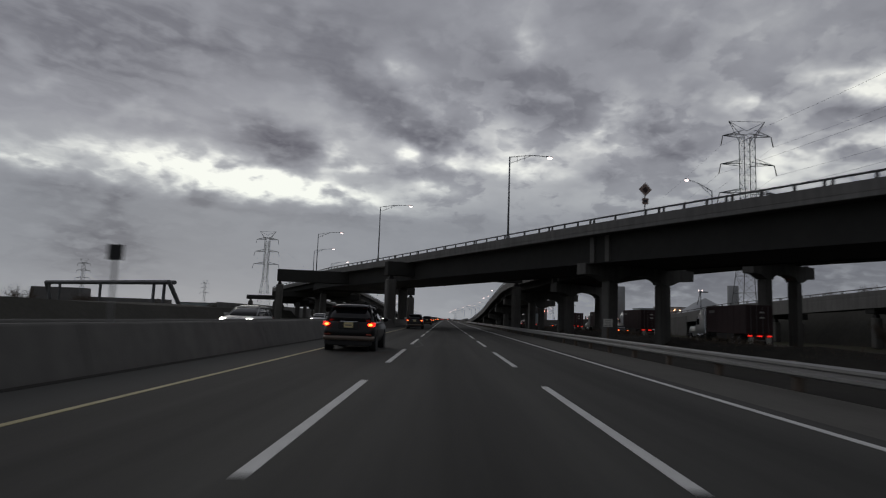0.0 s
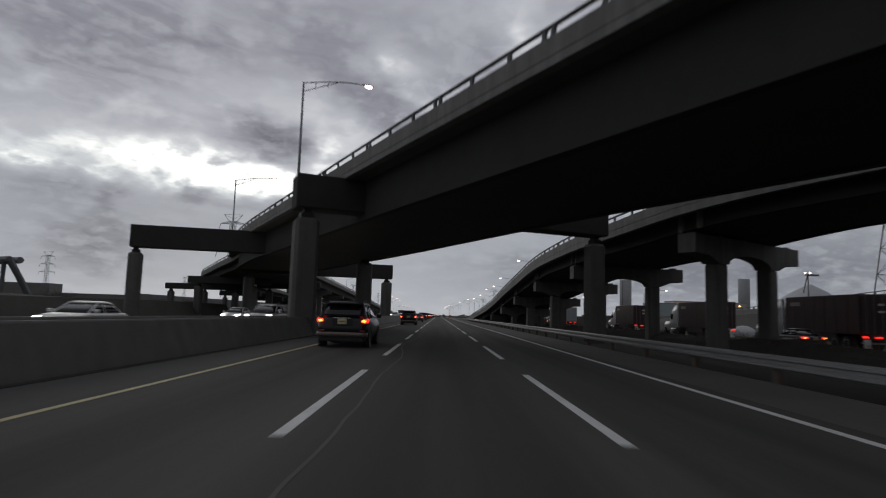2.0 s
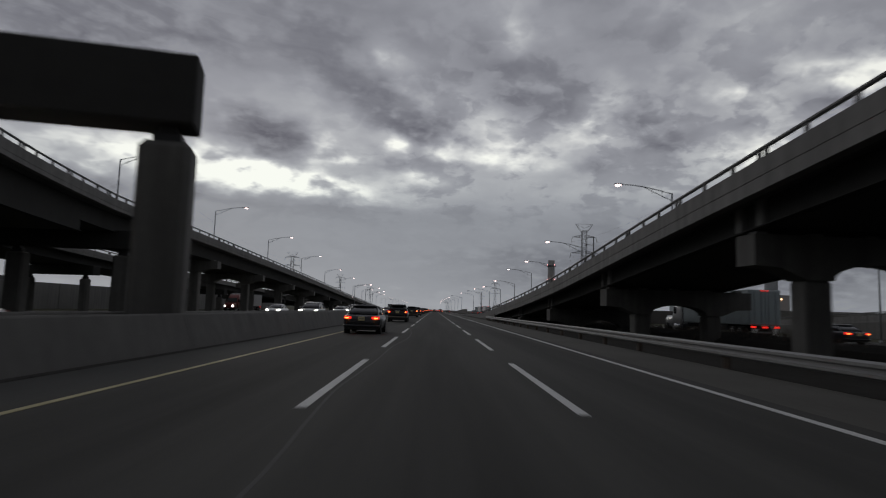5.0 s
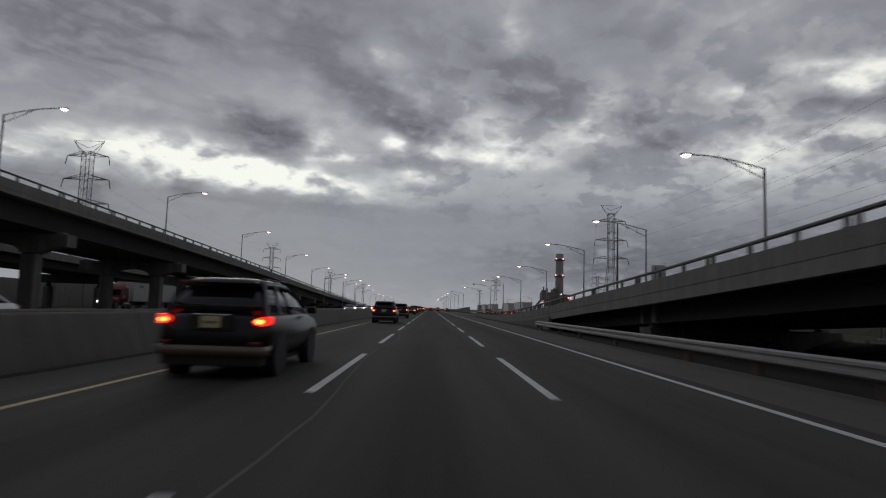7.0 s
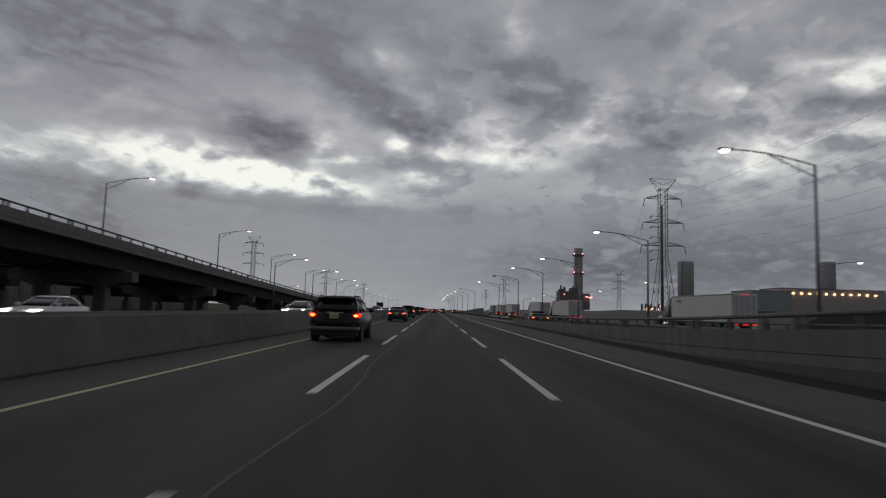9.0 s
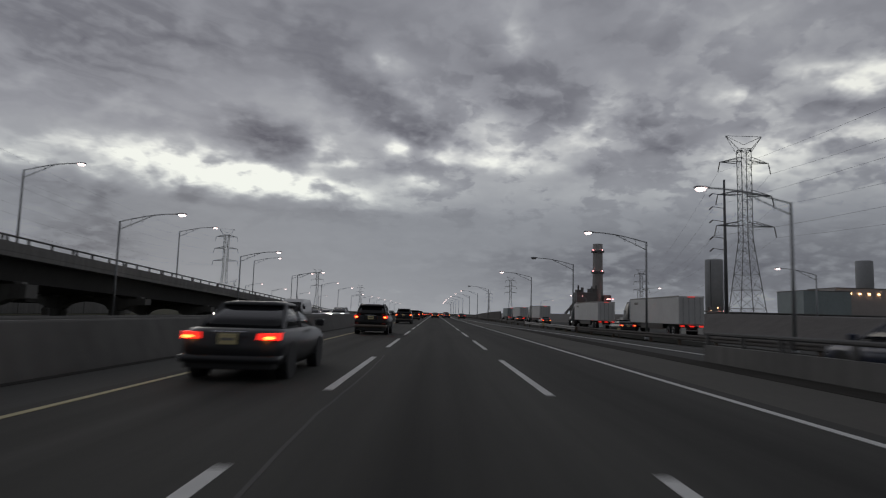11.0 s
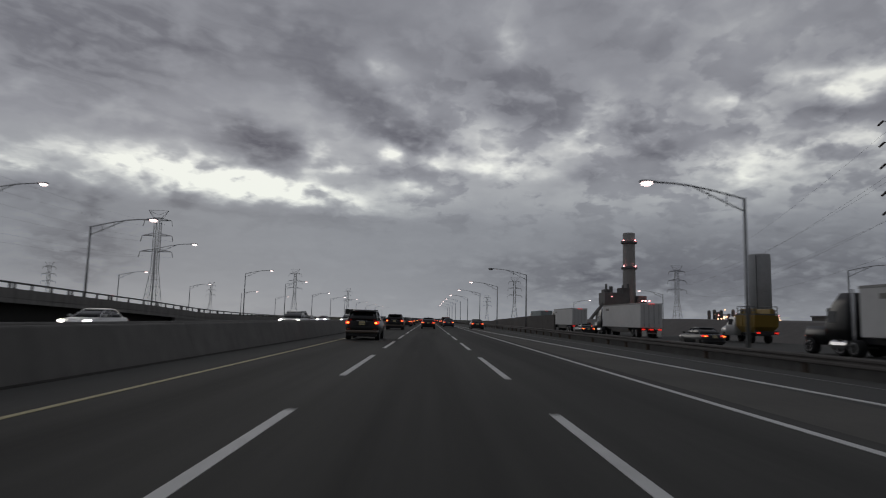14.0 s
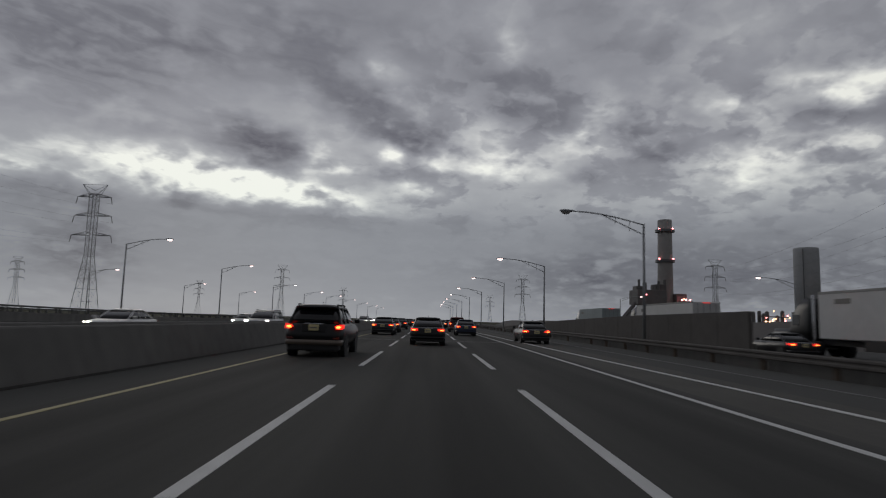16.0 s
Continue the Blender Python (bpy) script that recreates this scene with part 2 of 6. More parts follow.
def road_material(name, base, lanes):
    """Asphalt with darker wheel tracks along y, patches and fine aggregate."""
    m = material(name, base, 0.9, vary=0.22, grain=9.0, stain=0.12, bump=0.3, spec=0.25)
    nt = m.node_tree
    N, L = nt.nodes.new, nt.links.new
    bsdf = nt.nodes["Principled BSDF"]
    old = bsdf.inputs["Base Color"].links[0].from_socket
    geo = N("ShaderNodeNewGeometry")
    sep = N("ShaderNodeSeparateXYZ")
    L(geo.outputs["Position"], sep.inputs[0])
    # worn band in the middle of each lane, where oil drips
    w = N("ShaderNodeMath")
    w.operation = "MULTIPLY"
    L(sep.outputs[0], w.inputs[0])
    w.inputs[1].default_value = 2 * math.pi / 3.6
    c = N("ShaderNodeMath")
    c.operation = "COSINE"
    L(w.outputs[0], c.inputs[0])
    stretch = N("ShaderNodeVectorMath")
    stretch.operation = "MULTIPLY"
    L(geo.outputs["Position"], stretch.inputs[0])
    stretch.inputs[1].default_value = (1.2, 0.03, 1.0)
    streaks = N("ShaderNodeTexNoise")
    streaks.inputs["Scale"].default_value, streaks.inputs["Detail"].default_value = 1.0, 5
    L(stretch.outputs[0], streaks.inputs["Vector"])
    k = N("ShaderNodeMath")
    k.operation = "MULTIPLY_ADD"
    L(c.outputs[0], k.inputs[0])
    k.inputs[1].default_value, k.inputs[2].default_value = -0.16 * lanes, 0.28
    k2 = N("ShaderNodeMath")
    k2.operation = "MULTIPLY_ADD"
    L(streaks.outputs["Fac"], k2.inputs[0])
    k2.inputs[1].default_value = 1.45
    L(k.outputs[0], k2.inputs[2])
    s = N("ShaderNodeVectorMath")
    s.operation = "SCALE"
    L(old, s.inputs[0])
    L(k2.outputs[0], s.inputs["Scale"])
    L(s.outputs[0], bsdf.inputs["Base Color"])
    return m


ASPHALT = road_material("asphalt", (0.0520, 0.0512, 0.0465), 1.0)
SHOULDER = material("shoulder_asphalt", (0.068, 0.068, 0.064), 0.92, vary=0.3, grain=7, stain=0.25, bump=0.3, spec=0.25)
SHOULDER_WORN = material("worn_gritty_shoulder", (0.092, 0.088, 0.079), 0.92, vary=0.4, grain=6, stain=0.3, bump=0.35, spec=0.25)
PAINT_WHITE = material("road_paint_white", (0.62, 0.62, 0.60), 0.7, vary=0.35, grain=6, stain=1.2, bump=0.2)
PAINT_FADED = material("road_paint_faded", (0.14, 0.14, 0.135), 0.8, vary=0.5, grain=5, stain=0.8, bump=0.2)
PAINT_YELLOW = material("road_paint_yellow", (0.42, 0.37, 0.2), 0.7, vary=0.35, grain=6, stain=1.2, bump=0.2)
CONCRETE = material("barrier_concrete", (0.115, 0.112, 0.104), 0.85, vary=0.3, grain=3, stain=0.35, bump=0.25, runs=0.35)
PARAPET = material("parapet_concrete", (0.170, 0.166, 0.157), 0.85, vary=0.28, grain=3, stain=0.3, bump=0.2, runs=0.4)
# tone lowered to stand in for deck shade on the bents
COLUMN = material("column_concrete", (0.120, 0.117, 0.108), 0.85, vary=0.3, grain=2.5, stain=0.5, bump=0.25, runs=0.45)
GIRDER = material("painted_girder_steel", (0.046, 0.0455, 0.043), 0.9, spec=0.2, vary=0.25, grain=2, stain=0.4, bump=0.1)
# girder steel again, lightened to stand in for light under the decks
SOFFIT = material("lit_soffit_steel", (0.075, 0.074, 0.071), 0.9, spec=0.2, vary=0.25, grain=2, stain=0.4, bump=0.1)
SLAB = material("deck_underside_concrete", (0.10, 0.098, 0.095), 0.9, vary=0.3, grain=2, stain=0.3, bump=0.2)
RAILING = material("dull_steel_railing", (0.10, 0.10, 0.10), 0.6, 0.3, vary=0.2, grain=5, stain=0.8)
GALV = material("galvanised_steel", (0.25, 0.252, 0.25), 0.55, 0.6, vary=0.25, grain=5, stain=0.6, bump=0.1)
POLE = material("lamp_pole_aluminium", (0.30, 0.31, 0.32), 0.5, 0.5, vary=0.2, grain=3, stain=0.6, bump=0.05)
LATTICE = material("weathered_lattice_steel", (0.16, 0.165, 0.17), 0.6, 0.5, vary=0.25, grain=2, stain=0.5)
TIMBER = material("weathered_post_timber", (0.11, 0.085, 0.065), 0.9, vary=0.35, grain=6, stain=1.5, bump=0.4)
# colour lightened and blued to stand in for haze over the distance
SILO = material("hazed_silo_concrete", (0.42, 0.43, 0.44), 0.85, vary=0.2, grain=0.6, stain=0.12)
BANK = material("dull_earth_bank", (0.066, 0.064, 0.056), 1.0, vary=0.4, grain=1.5, stain=0.15, bump=0.5, spec=0.1)
SEAM = material("worn_joint_filler", (0.082, 0.08, 0.077), 0.9, vary=0.5, grain=4, stain=0.3, bump=0.2)
CRACK = material("pale_crack_filler", (0.105, 0.103, 0.098), 0.9, vary=0.4, grain=8, stain=2, bump=0.2)
GUTTER = material("gutter_grit", (0.045, 0.043, 0.04), 1.0, vary=0.5, grain=5, stain=0.8, bump=0.5, spec=0.1)
DIRT = material("dark_verge_dirt", (0.036, 0.034, 0.03), 1.0, vary=0.5, grain=4, stain=0.5, bump=0.6, spec=0.1)
GRASS = material("winter_verge_grass", (0.055, 0.055, 0.035), 1.0, vary=0.5, grain=1.5, stain=0.05, bump=0.6, spec=0.1)
BRICKY = material("stack_concrete", (0.34, 0.325, 0.31), 0.85, vary=0.25, grain=0.6, stain=0.12)
CLADDING = material("plant_cladding", (0.17, 0.165, 0.16), 0.8, vary=0.3, grain=0.6, stain=0.15)
WHITEWALL = material("white_panel", (0.62, 0.62, 0.61), 0.6, vary=0.15, grain=2, stain=0.4, bump=0.05)
PINKWALL = material("pale_pink_panel", (0.46, 0.42, 0.40), 0.7, vary=0.15, grain=2, stain=0.4, bump=0.05)
RUSTWALL = material("brown_panel_wall", (0.105, 0.097, 0.09), 0.85, vary=0.35, grain=1.2, stain=0.3)
INSULATOR = material("brown_glazed_insulator", (0.05, 0.035, 0.03), 0.3, vary=0.1)
WIRE = material("aluminium_cable", (0.2, 0.2, 0.21), 0.5, 0.5, vary=0.1, bump=0)
LAMP_ON = material("lit_lamp_lens", (1.0, 0.75, 0.72), 0.4, vary=0.0, bump=0, emit=10)
LAMP_OFF = material("unlit_lamp_lens", (0.3, 0.29, 0.28), 0.3, vary=0.1, bump=0)
RED_BEACON = material("red_beacon", (1.0, 0.27, 0.28), 0.4, vary=0.0, bump=0, emit=26)
AMBER_FLOOD = material("amber_floodlight", (1.0, 0.55, 0.28), 0.4, vary=0.0, bump=0, emit=18)
TAIL = material("lit_tail_lamp", (1.0, 0.03, 0.02), 0.3, vary=0.0, bump=0, emit=3.4)
TAIL_HOT = material("lit_brake_core", (1.0, 0.30, 0.05), 0.3, vary=0.0, bump=0, emit=14)
HEAD = material("lit_head_lamp", (1.0, 0.9, 0.82), 0.3, vary=0.0, bump=0, emit=200)
GLASS = material("tinted_car_glass", (0.012, 0.013, 0.015), 0.08, vary=0.1, bump=0, spec=0.6)
RUBBER = material("tyre_rubber", (0.02, 0.02, 0.02), 0.9, vary=0.2, grain=20)
RIM = material("alloy_rim", (0.35, 0.35, 0.36), 0.35, 0.8, vary=0.1)
TRIM = material("black_plastic_trim", (0.025, 0.025, 0.026), 0.6, vary=0.2, grain=30)
PLATE_PALE = material("pale_notice_panel", (0.72, 0.71, 0.66), 0.6, vary=0.15, grain=5, stain=2)
BAR_PALE = material("faded_print", (0.25, 0.24, 0.22), 0.7, vary=0.1)
PLATE = material("pale_yellow_plate", (0.72, 0.62, 0.34), 0.5, vary=0.05)
BAR = material("dark_print", (0.04, 0.04, 0.05), 0.6, vary=0.05)
CHROME = material("chrome_strip", (0.6, 0.6, 0.62), 0.2, 0.95, vary=0.05, bump=0)
PAINTS = {n: material("car_paint_" + n, c, 0.28, 0.25, vary=0.08, grain=30, stain=0.8, bump=0, spec=0.6) for n, c in (
    ("black", (0.007, 0.0075, 0.009)), ("graphite", (0.03, 0.031, 0.034)), ("silver", (0.34, 0.345, 0.35)), ("white", (0.66, 0.66, 0.65)),
    ("red", (0.16, 0.03, 0.025)), ("blue", (0.03, 0.04, 0.075)), ("sand", (0.17, 0.14, 0.115)), ("yellow", (0.3, 0.2, 0.04)))}
SIGN = material("weathered_sign_orange", (0.36, 0.27, 0.23), 0.6, vary=0.3, grain=6, stain=2)
TARP = material("dark_container", (0.05, 0.027, 0.028), 0.7, vary=0.3, grain=3, stain=0.6)
TEAL = material("green_grey_cladding", (0.33, 0.38, 0.385), 0.7, vary=0.2, grain=1, stain=0.2)


# ---- builders ----
def part(name, bm, mat, parent, label="", smooth=False):
    me = bpy.data.meshes.new(name)
    bmesh.ops.recalc_face_normals(bm, faces=bm.faces)
    bm.to_mesh(me)
    bm.free()
    me.materials.append(mat)
    if smooth:
        for f in me.polygons:
            f.use_smooth = True
    ob = new(name, me)
    ob.parent = parent
    if label:
        ob["label"] = label
    return ob


def shared(name, like, parent, m):
    """Another piece on the mesh of one that stands already."""
    ob = new(name, like.data)
    ob.parent = parent
    ob.matrix_basis = m
    return ob


def thing(name, label, category, group="", kind="", m=None):
    ob = tagged(new(name), label, category, group, kind)
    if m is not None:
        ob.matrix_basis = m
    return ob


def box(bm, x, y, z, sx, sy, sz, turn=0.0, bevel=0.0):
    """A block with its base's middle at x, y, z."""
    made = bmesh.ops.create_cube(bm, size=1)["verts"]
    bmesh.ops.transform(bm, matrix=pose(x, y, z + sz / 2, 0, 0, turn) @ Matrix.Diagonal((sx, sy, sz, 1)), verts=made)
    if bevel:
        edges = list({e for v in made for e in v.link_edges})
        bmesh.ops.bevel(bm, geom=edges, offset=bevel, segments=1, affect="EDGES")
    return bm


def tube(bm, a, b, r0, r1=None, sides=8, caps=True):
    """A round bar from a to b."""
    a, b = Vector(a), Vector(b)
    r1 = r0 if r1 is None else r1
    q = (b - a).to_track_quat("Z", "Y").to_matrix()
    rings = []
    for c, r in ((a, r0), (b, r1)):
        rings.append([bm.verts.new(c + q @ Vector((r * math.cos(k * math.tau / sides), r * math.sin(k * math.tau / sides), 0))) for k in range(sides)])
    for k in range(sides):
        bm.faces.new((rings[0][k], rings[0][(k + 1) % sides], rings[1][(k + 1) % sides], rings[1][k]))
    if caps:
        bm.faces.new(rings[0][::-1])
        bm.faces.new(rings[1])
    return bm


def bar(bm, a, b, w):
    return tube(bm, a, b, w * 0.7, w * 0.7, 4)


def lathe(bm, profile, x=0.0, y=0.0, sides=24):
    """A turned solid from (radius, height) pairs."""
    rings = [[bm.verts.new((x + r * math.cos(k * math.tau / sides), y + r * math.sin(k * math.tau / sides), z)) for k in range(sides)] for r, z in profile]
    for lo, hi in zip(rings, rings[1:]):
        for k in range(sides):
            bm.faces.new((lo[k], lo[(k + 1) % sides], hi[(k + 1) % sides], hi[k]))
    bm.faces.new(rings[0][::-1])
    bm.faces.new(rings[-1])
    return bm


def loft(bm, rings):
    rows = [[bm.verts.new(p) for p in ring] for ring in rings]
    n = len(rows[0])
    for lo, hi in zip(rows, rows[1:]):
        for k in range(n):
            bm.faces.new((lo[k], lo[(k + 1) % n], hi[(k + 1) % n], hi[k]))
    bm.faces.new(rows[0][::-1])
    bm.faces.new(rows[-1])
    return bm


def smooth_line(points, step=3.0):
    """A gliding line through the points, cut about every step metres."""
    pts = [Vector(p) for p in points]
    pts = [pts[0] * 2 - pts[1], *pts, pts[-1] * 2 - pts[-2]]
    out = []
    for i in range(1, len(pts) - 2):
        p0, p1, p2, p3 = pts[i - 1:i + 3]
        n = max(1, round((p2 - p1).length / step))
        for k in range(n):
            t = k / n
            out.append(0.5 * (2 * p1 + (p2 - p0) * t + (2 * p0 - 5 * p1 + 4 * p2 - p3) * t * t + (3 * p1 - p0 - 3 * p2 + p3) * t ** 3))
    out.append(pts[-2])
    return out


def sides_of(line):
    out = []
    for i, p in enumerate(line):
        d = line[min(i + 1, len(line) - 1)] - line[max(i - 1, 0)]
        d.z = 0
        d.normalize()
        out.append(Vector((d.y, -d.x, 0)))
    return out


def sweep(line, section):
    """A solid drawn along line; section: (metres to the right, metres up) pairs."""
    bm = bmesh.new()
    rights = sides_of(line)
    loft(bm, [[p + r * a + Vector((0, 0, b)) for a, b in section] for p, r in zip(line, rights)])
    return bm


def sweep_wide(line, widths, section):
    """As sweep; section: (share of the width, metres to the right, metres up)."""
    bm = bmesh.new()
    rights = sides_of(line)
    loft(bm, [[p + r * (f * w + a) + Vector((0, 0, u)) for f, a, u in section] for p, r, w in zip(line, rights, widths)])
    return bm


def rect(a, b, c, d):
    return ((a, c), (b, c), (b, d), (a, d))


def straight(y0, y1, x, z, step=25.0):
    n = max(1, round((y1 - y0) / step))
    return [Vector((x, y0 + (y1 - y0) * k / n, z)) for k in range(n + 1)]


def at_y(line, y):
    for a, b in zip(line, line[1:]):
        if a.y <= y <= b.y:
            return a.lerp(b, (y - a.y) / max(b.y - a.y, 1e-6))
    return line[-1].copy()


# ---- ground and roads ----
def plain(name, bm, mat, label, category):
    ob = part(name, bm, mat, None)
    return tagged(ob, label, category, kind="structure")


bm = bmesh.new()
for i in range(-12, 12):
    for j in range(-4, 20):
        xs, ys = (i * 200.0, (i + 1) * 200.0), (j * 200.0, (j + 1) * 200.0)
        bm.faces.new([bm.verts.new((x, y, -0.75)) for x, y in ((xs[0], ys[0]), (xs[1], ys[0]), (xs[1], ys[1]), (xs[0], ys[1]))])
bmesh.ops.remove_doubles(bm, verts=bm.verts, dist=0.01)
plain("ground", bm, GRASS, "flat dull winter grass and dirt beside the motorway", "ground")

END = 1500.0
YELLOW, LEFT, RIGHT, EDGE = -4.85, -1.75, 1.91, 4.87
CYCLE, DASH, FIRST = 12.92, 7.73, 18.06

# the carriageway; past the nose the slip road lies beside it
road = thing("road", "three-lane dark asphalt carriageway with worn wheel tracks", "road", kind="structure")
part("asphalt_surface", sweep(straight(-60, END, 0, 0), rect(YELLOW - 0.35, EDGE + 0.45, -0.5, 0.0)), ASPHALT, road)
part("left_shoulder", sweep(straight(-60, END, 0, 0), rect(-7.0, YELLOW - 0.35, -0.5, -0.002)), SHOULDER, road)
part("right_shoulder", sweep(straight(-60, END, 0, 0), ((EDGE + 0.45, -0.5), (7.75, -0.5), (7.75, -0.03), (EDGE + 0.45, -0.002))), SHOULDER_WORN, road)

bm = bmesh.new()
plain("verge_strip", sweep(straight(-60, 350, 0, 0), ((7.75, -0.5), (9.0, -0.5), (9.0, -0.06), (7.75, -0.02))), DIRT, "dark dirt strip between hard shoulder and wall", "verge")
plain("merge_apron", sweep(straight(350, END, 0, 0), ((7.75, -0.5), (9.0, -0.5), (9.0, -0.055), (7.75, -0.03))), SHOULDER, "grey asphalt apron where the slip road joins", "road")
edge = ((236, 20.4), (262, 19.6), (285, 18.4), (305, 15.6), (330, 12.9), (357, 12.2), (400, 12.1), (440, 12.0), (475, 11.6), (520, 10.9), (620, 9.9))
loft(bm, [[(9.0, y, -0.5), (x, y, -0.5), (x, y, -0.055 - 0.02 * (x - 9.0)), (9.0, y, -0.055)] for y, x in edge])
slip = plain("slip_road", bm, SHOULDER, "grey asphalt slip road merging beside the carriageway", "road")

plain("underpass_dirt", sweep(straight(-60, 232, 0, 0), ((9.0, -0.8), (22.9, -0.8), (22.9, -0.42), (16.0, -0.5), (9.0, -0.2))), DIRT, "dark bare dirt beneath the ramps", "ground")

# paint
dash_bm = box(bmesh.new(), 0, DASH / 2, 0, 0.15, DASH, 0.006)
first = None
for k in range(-4, 90):
    for x in (LEFT, RIGHT):
        m = pose(x, FIRST + k * CYCLE, 0.0)
        if first is None:
            first = part("lane_dash", dash_bm, PAINT_WHITE, road)
            first.matrix_basis = m
        else:
            shared("lane_dash", first, road, m)
part("edge_line", sweep(straight(-60, END, 0, 0), rect(YELLOW - 0.08, YELLOW + 0.035, 0.0, 0.006)), PAINT_YELLOW, road, "yellow painted edge line")
part("edge_line", sweep(straight(-60, END, 0, 0), rect(EDGE - 0.05, EDGE + 0.09, 0.0, 0.006)), PAINT_WHITE, road, "white painted edge line")
gore = smooth_line([(11.2, 300, -0.10), (10.2, 326, -0.08), (8.7, 348, -0.045), (7.66, 385, -0.028), (6.78, 418, -0.012), (6.1, 450, -0.006), (5.3, 500, -0.002)], 8)
part("gore_line", sweep(gore, rect(-0.08, 0.08, 0.0, 0.012)), PAINT_WHITE, slip, "white painted gore line")
far_edge = smooth_line([(17.6, 270, -0.22), (14.0, 305, -0.15), (11.6, 335, -0.105), (10.4, 378, -0.08), (9.5, 420, -0.063), (9.1, 470, -0.055), (8.9, 620, -0.05)], 8)
part("slip_edge_line", sweep(far_edge, rect(-0.06, 0.06, 0.0, 0.012)), PAINT_FADED, slip, "faded painted edge line")

# tar seams and a bridge joint across the lanes
crack_rnd = random.Random(5)
seam = smooth_line([(-1.38 + crack_rnd.uniform(-0.2, 0.2), y, 0.001) for y in range(40, 300, 6)], 1.0)
seam = [p + Vector((crack_rnd.uniform(-0.02, 0.02), 0, 0)) for p in seam]
part("tar_seam", sweep(seam, rect(-0.022, 0.022, 0.0, 0.0015)), SEAM, road, "pale crack seam")
for points in (((-1.49, 28.0), (-1.16, 30.0), (-1.3, 32.0), (-1.55, 34.8), (-1.45, 37.0)), ((-1.26, 95.5), (-1.3, 98.2), (-1.2, 99.8), (-1.12, 102.4), (-1.32, 106.5)), ((2.35, 97.0), (2.4, 98.6), (2.56, 102.0), (2.46, 107.0))):
    crack = smooth_line([(x, y, 0.001) for x, y in points], 0.4)
    part("tar_seam", sweep(crack, rect(-0.022, 0.022, 0.0, 0.005)), CRACK, road, "pale crack seam")
bm = box(bmesh.new(), 0.0, 441, 0.0, 9.6, 0.35, 0.006)
part("expansion_joint", bm, PARAPET, road, "pale concrete joint strip")

# opposite carriageway and the outer roadway behind the slip road
plain("opposite_road", sweep(straight(-60, END, 0, 0), rect(-25.0, -9.4, -0.5, -0.02)), SHOULDER, "asphalt carriageway of the opposite direction", "road")
plain("frontage_road", sweep(straight(150, 760, 0, 0), rect(-49.0, -40.6, -0.6, -0.3)), SHOULDER, "asphalt side road between the flyover and the far ramp", "road")
plain("outer_road", sweep(straight(-200, END, 0, 0), rect(23.0, 36.5, -0.6, -0.3)), SHOULDER, "asphalt lorry carriageway behind the slip road", "road")

plain("outer_lane", sweep(straight(300, END, 0, 0), rect(19.3, 22.998, -0.6, -0.28)), SHOULDER, "asphalt near lane of the lorry carriageway", "road")

# median barrier, cast in lengths
barrier = thing("median_barrier", "weathered grey concrete median barrier beside the yellow line", "barrier", kind="structure")
prof = ((-0.08, -0.3), (-0.08, 0.0), (-0.10, 0.07), (-0.41, 0.94), (-0.44, 0.98), (-0.62, 0.98), (-0.65, 0.94), (-0.96, 0.07), (-0.98, 0.0), (-0.98, -0.3))
bm = bmesh.new()
loft(bm, [[(-6.75 + a, y, b) for a, b in prof] for y in (0.0, 11.97)])
seg = part("barrier_length", bm, CONCRETE, barrier)
seg.matrix_basis = pose(0, -60, 0)
for k in range(1, 130):
    shared("barrier_length", seg, barrier, pose(0, -60 + 12.0 * k, 0))
back = thing("median_barrier", "weathered grey concrete barrier of the opposite carriageway", "barrier", kind="structure")
shared("barrier_length", seg, back, pose(-1.9, -60, 0))
for k in range(1, 80):
    shared("barrier_length", seg, back, pose(-1.9, -60 + 12.0 * k, 0))
plain("gutter_dirt", sweep(straight(-60, 900, 0, 0), rect(-6.86, -6.62, -0.1, 0.008)), GUTTER, "dark dirt and grit along the foot of the median barrier", "dirt")
plain("median_fill", sweep(straight(-60, 900, 0, 0), rect(-8.62, -7.84, -0.5, 0.05)), SHOULDER, "gravelly strip between the two median barriers", "ground")


def guardrail(points, posts, label, beam=None):
    """A W-beam on posts."""
    line = smooth_line(points, 4.0)
    g = thing("guardrail", label, "guardrail", kind="structure")
    w = ((0.00, -0.16), (0.05, -0.12), (0.05, -0.06), (0.0, -0.02), (0.0, 0.02), (0.05, 0.06), (0.05, 0.12), (0.0, 0.16),
         (0.02, 0.165), (0.07, 0.12), (0.07, 0.06), (0.02, 0.02), (0.02, -0.02), (0.07, -0.06), (0.07, -0.12), (0.02, -0.165))
    part("beam", sweep(line, [(-a, b) for a, b in w]), beam or GALV, g, "rusty corrugated beam" if beam else "galvanised corrugated beam")
    made = None
    rights = sides_of(line)
    run, last = 0.0, line[0]
    for p, r in zip(line, rights):
        run += (p - last).length
        last = p
        if run < 3.8 and made is not None:
            continue
        run = 0.0
        q = p + r * 0.16
        m = Matrix.Translation((q.x, q.y, 0)) @ pose(0, 0, p.z - 0.75)
        if made is None:
            bm = box(bmesh.new(), 0, 0, -0.35, 0.15, 0.2, 1.2, 0, 0.015)
            box(bm, -0.11, 0, 0.55, 0.07, 0.15, 0.38)
            made = part("post", bm, posts, g)
            made.matrix_basis = m
        else:
            shared("post", made, g, m)
    return g


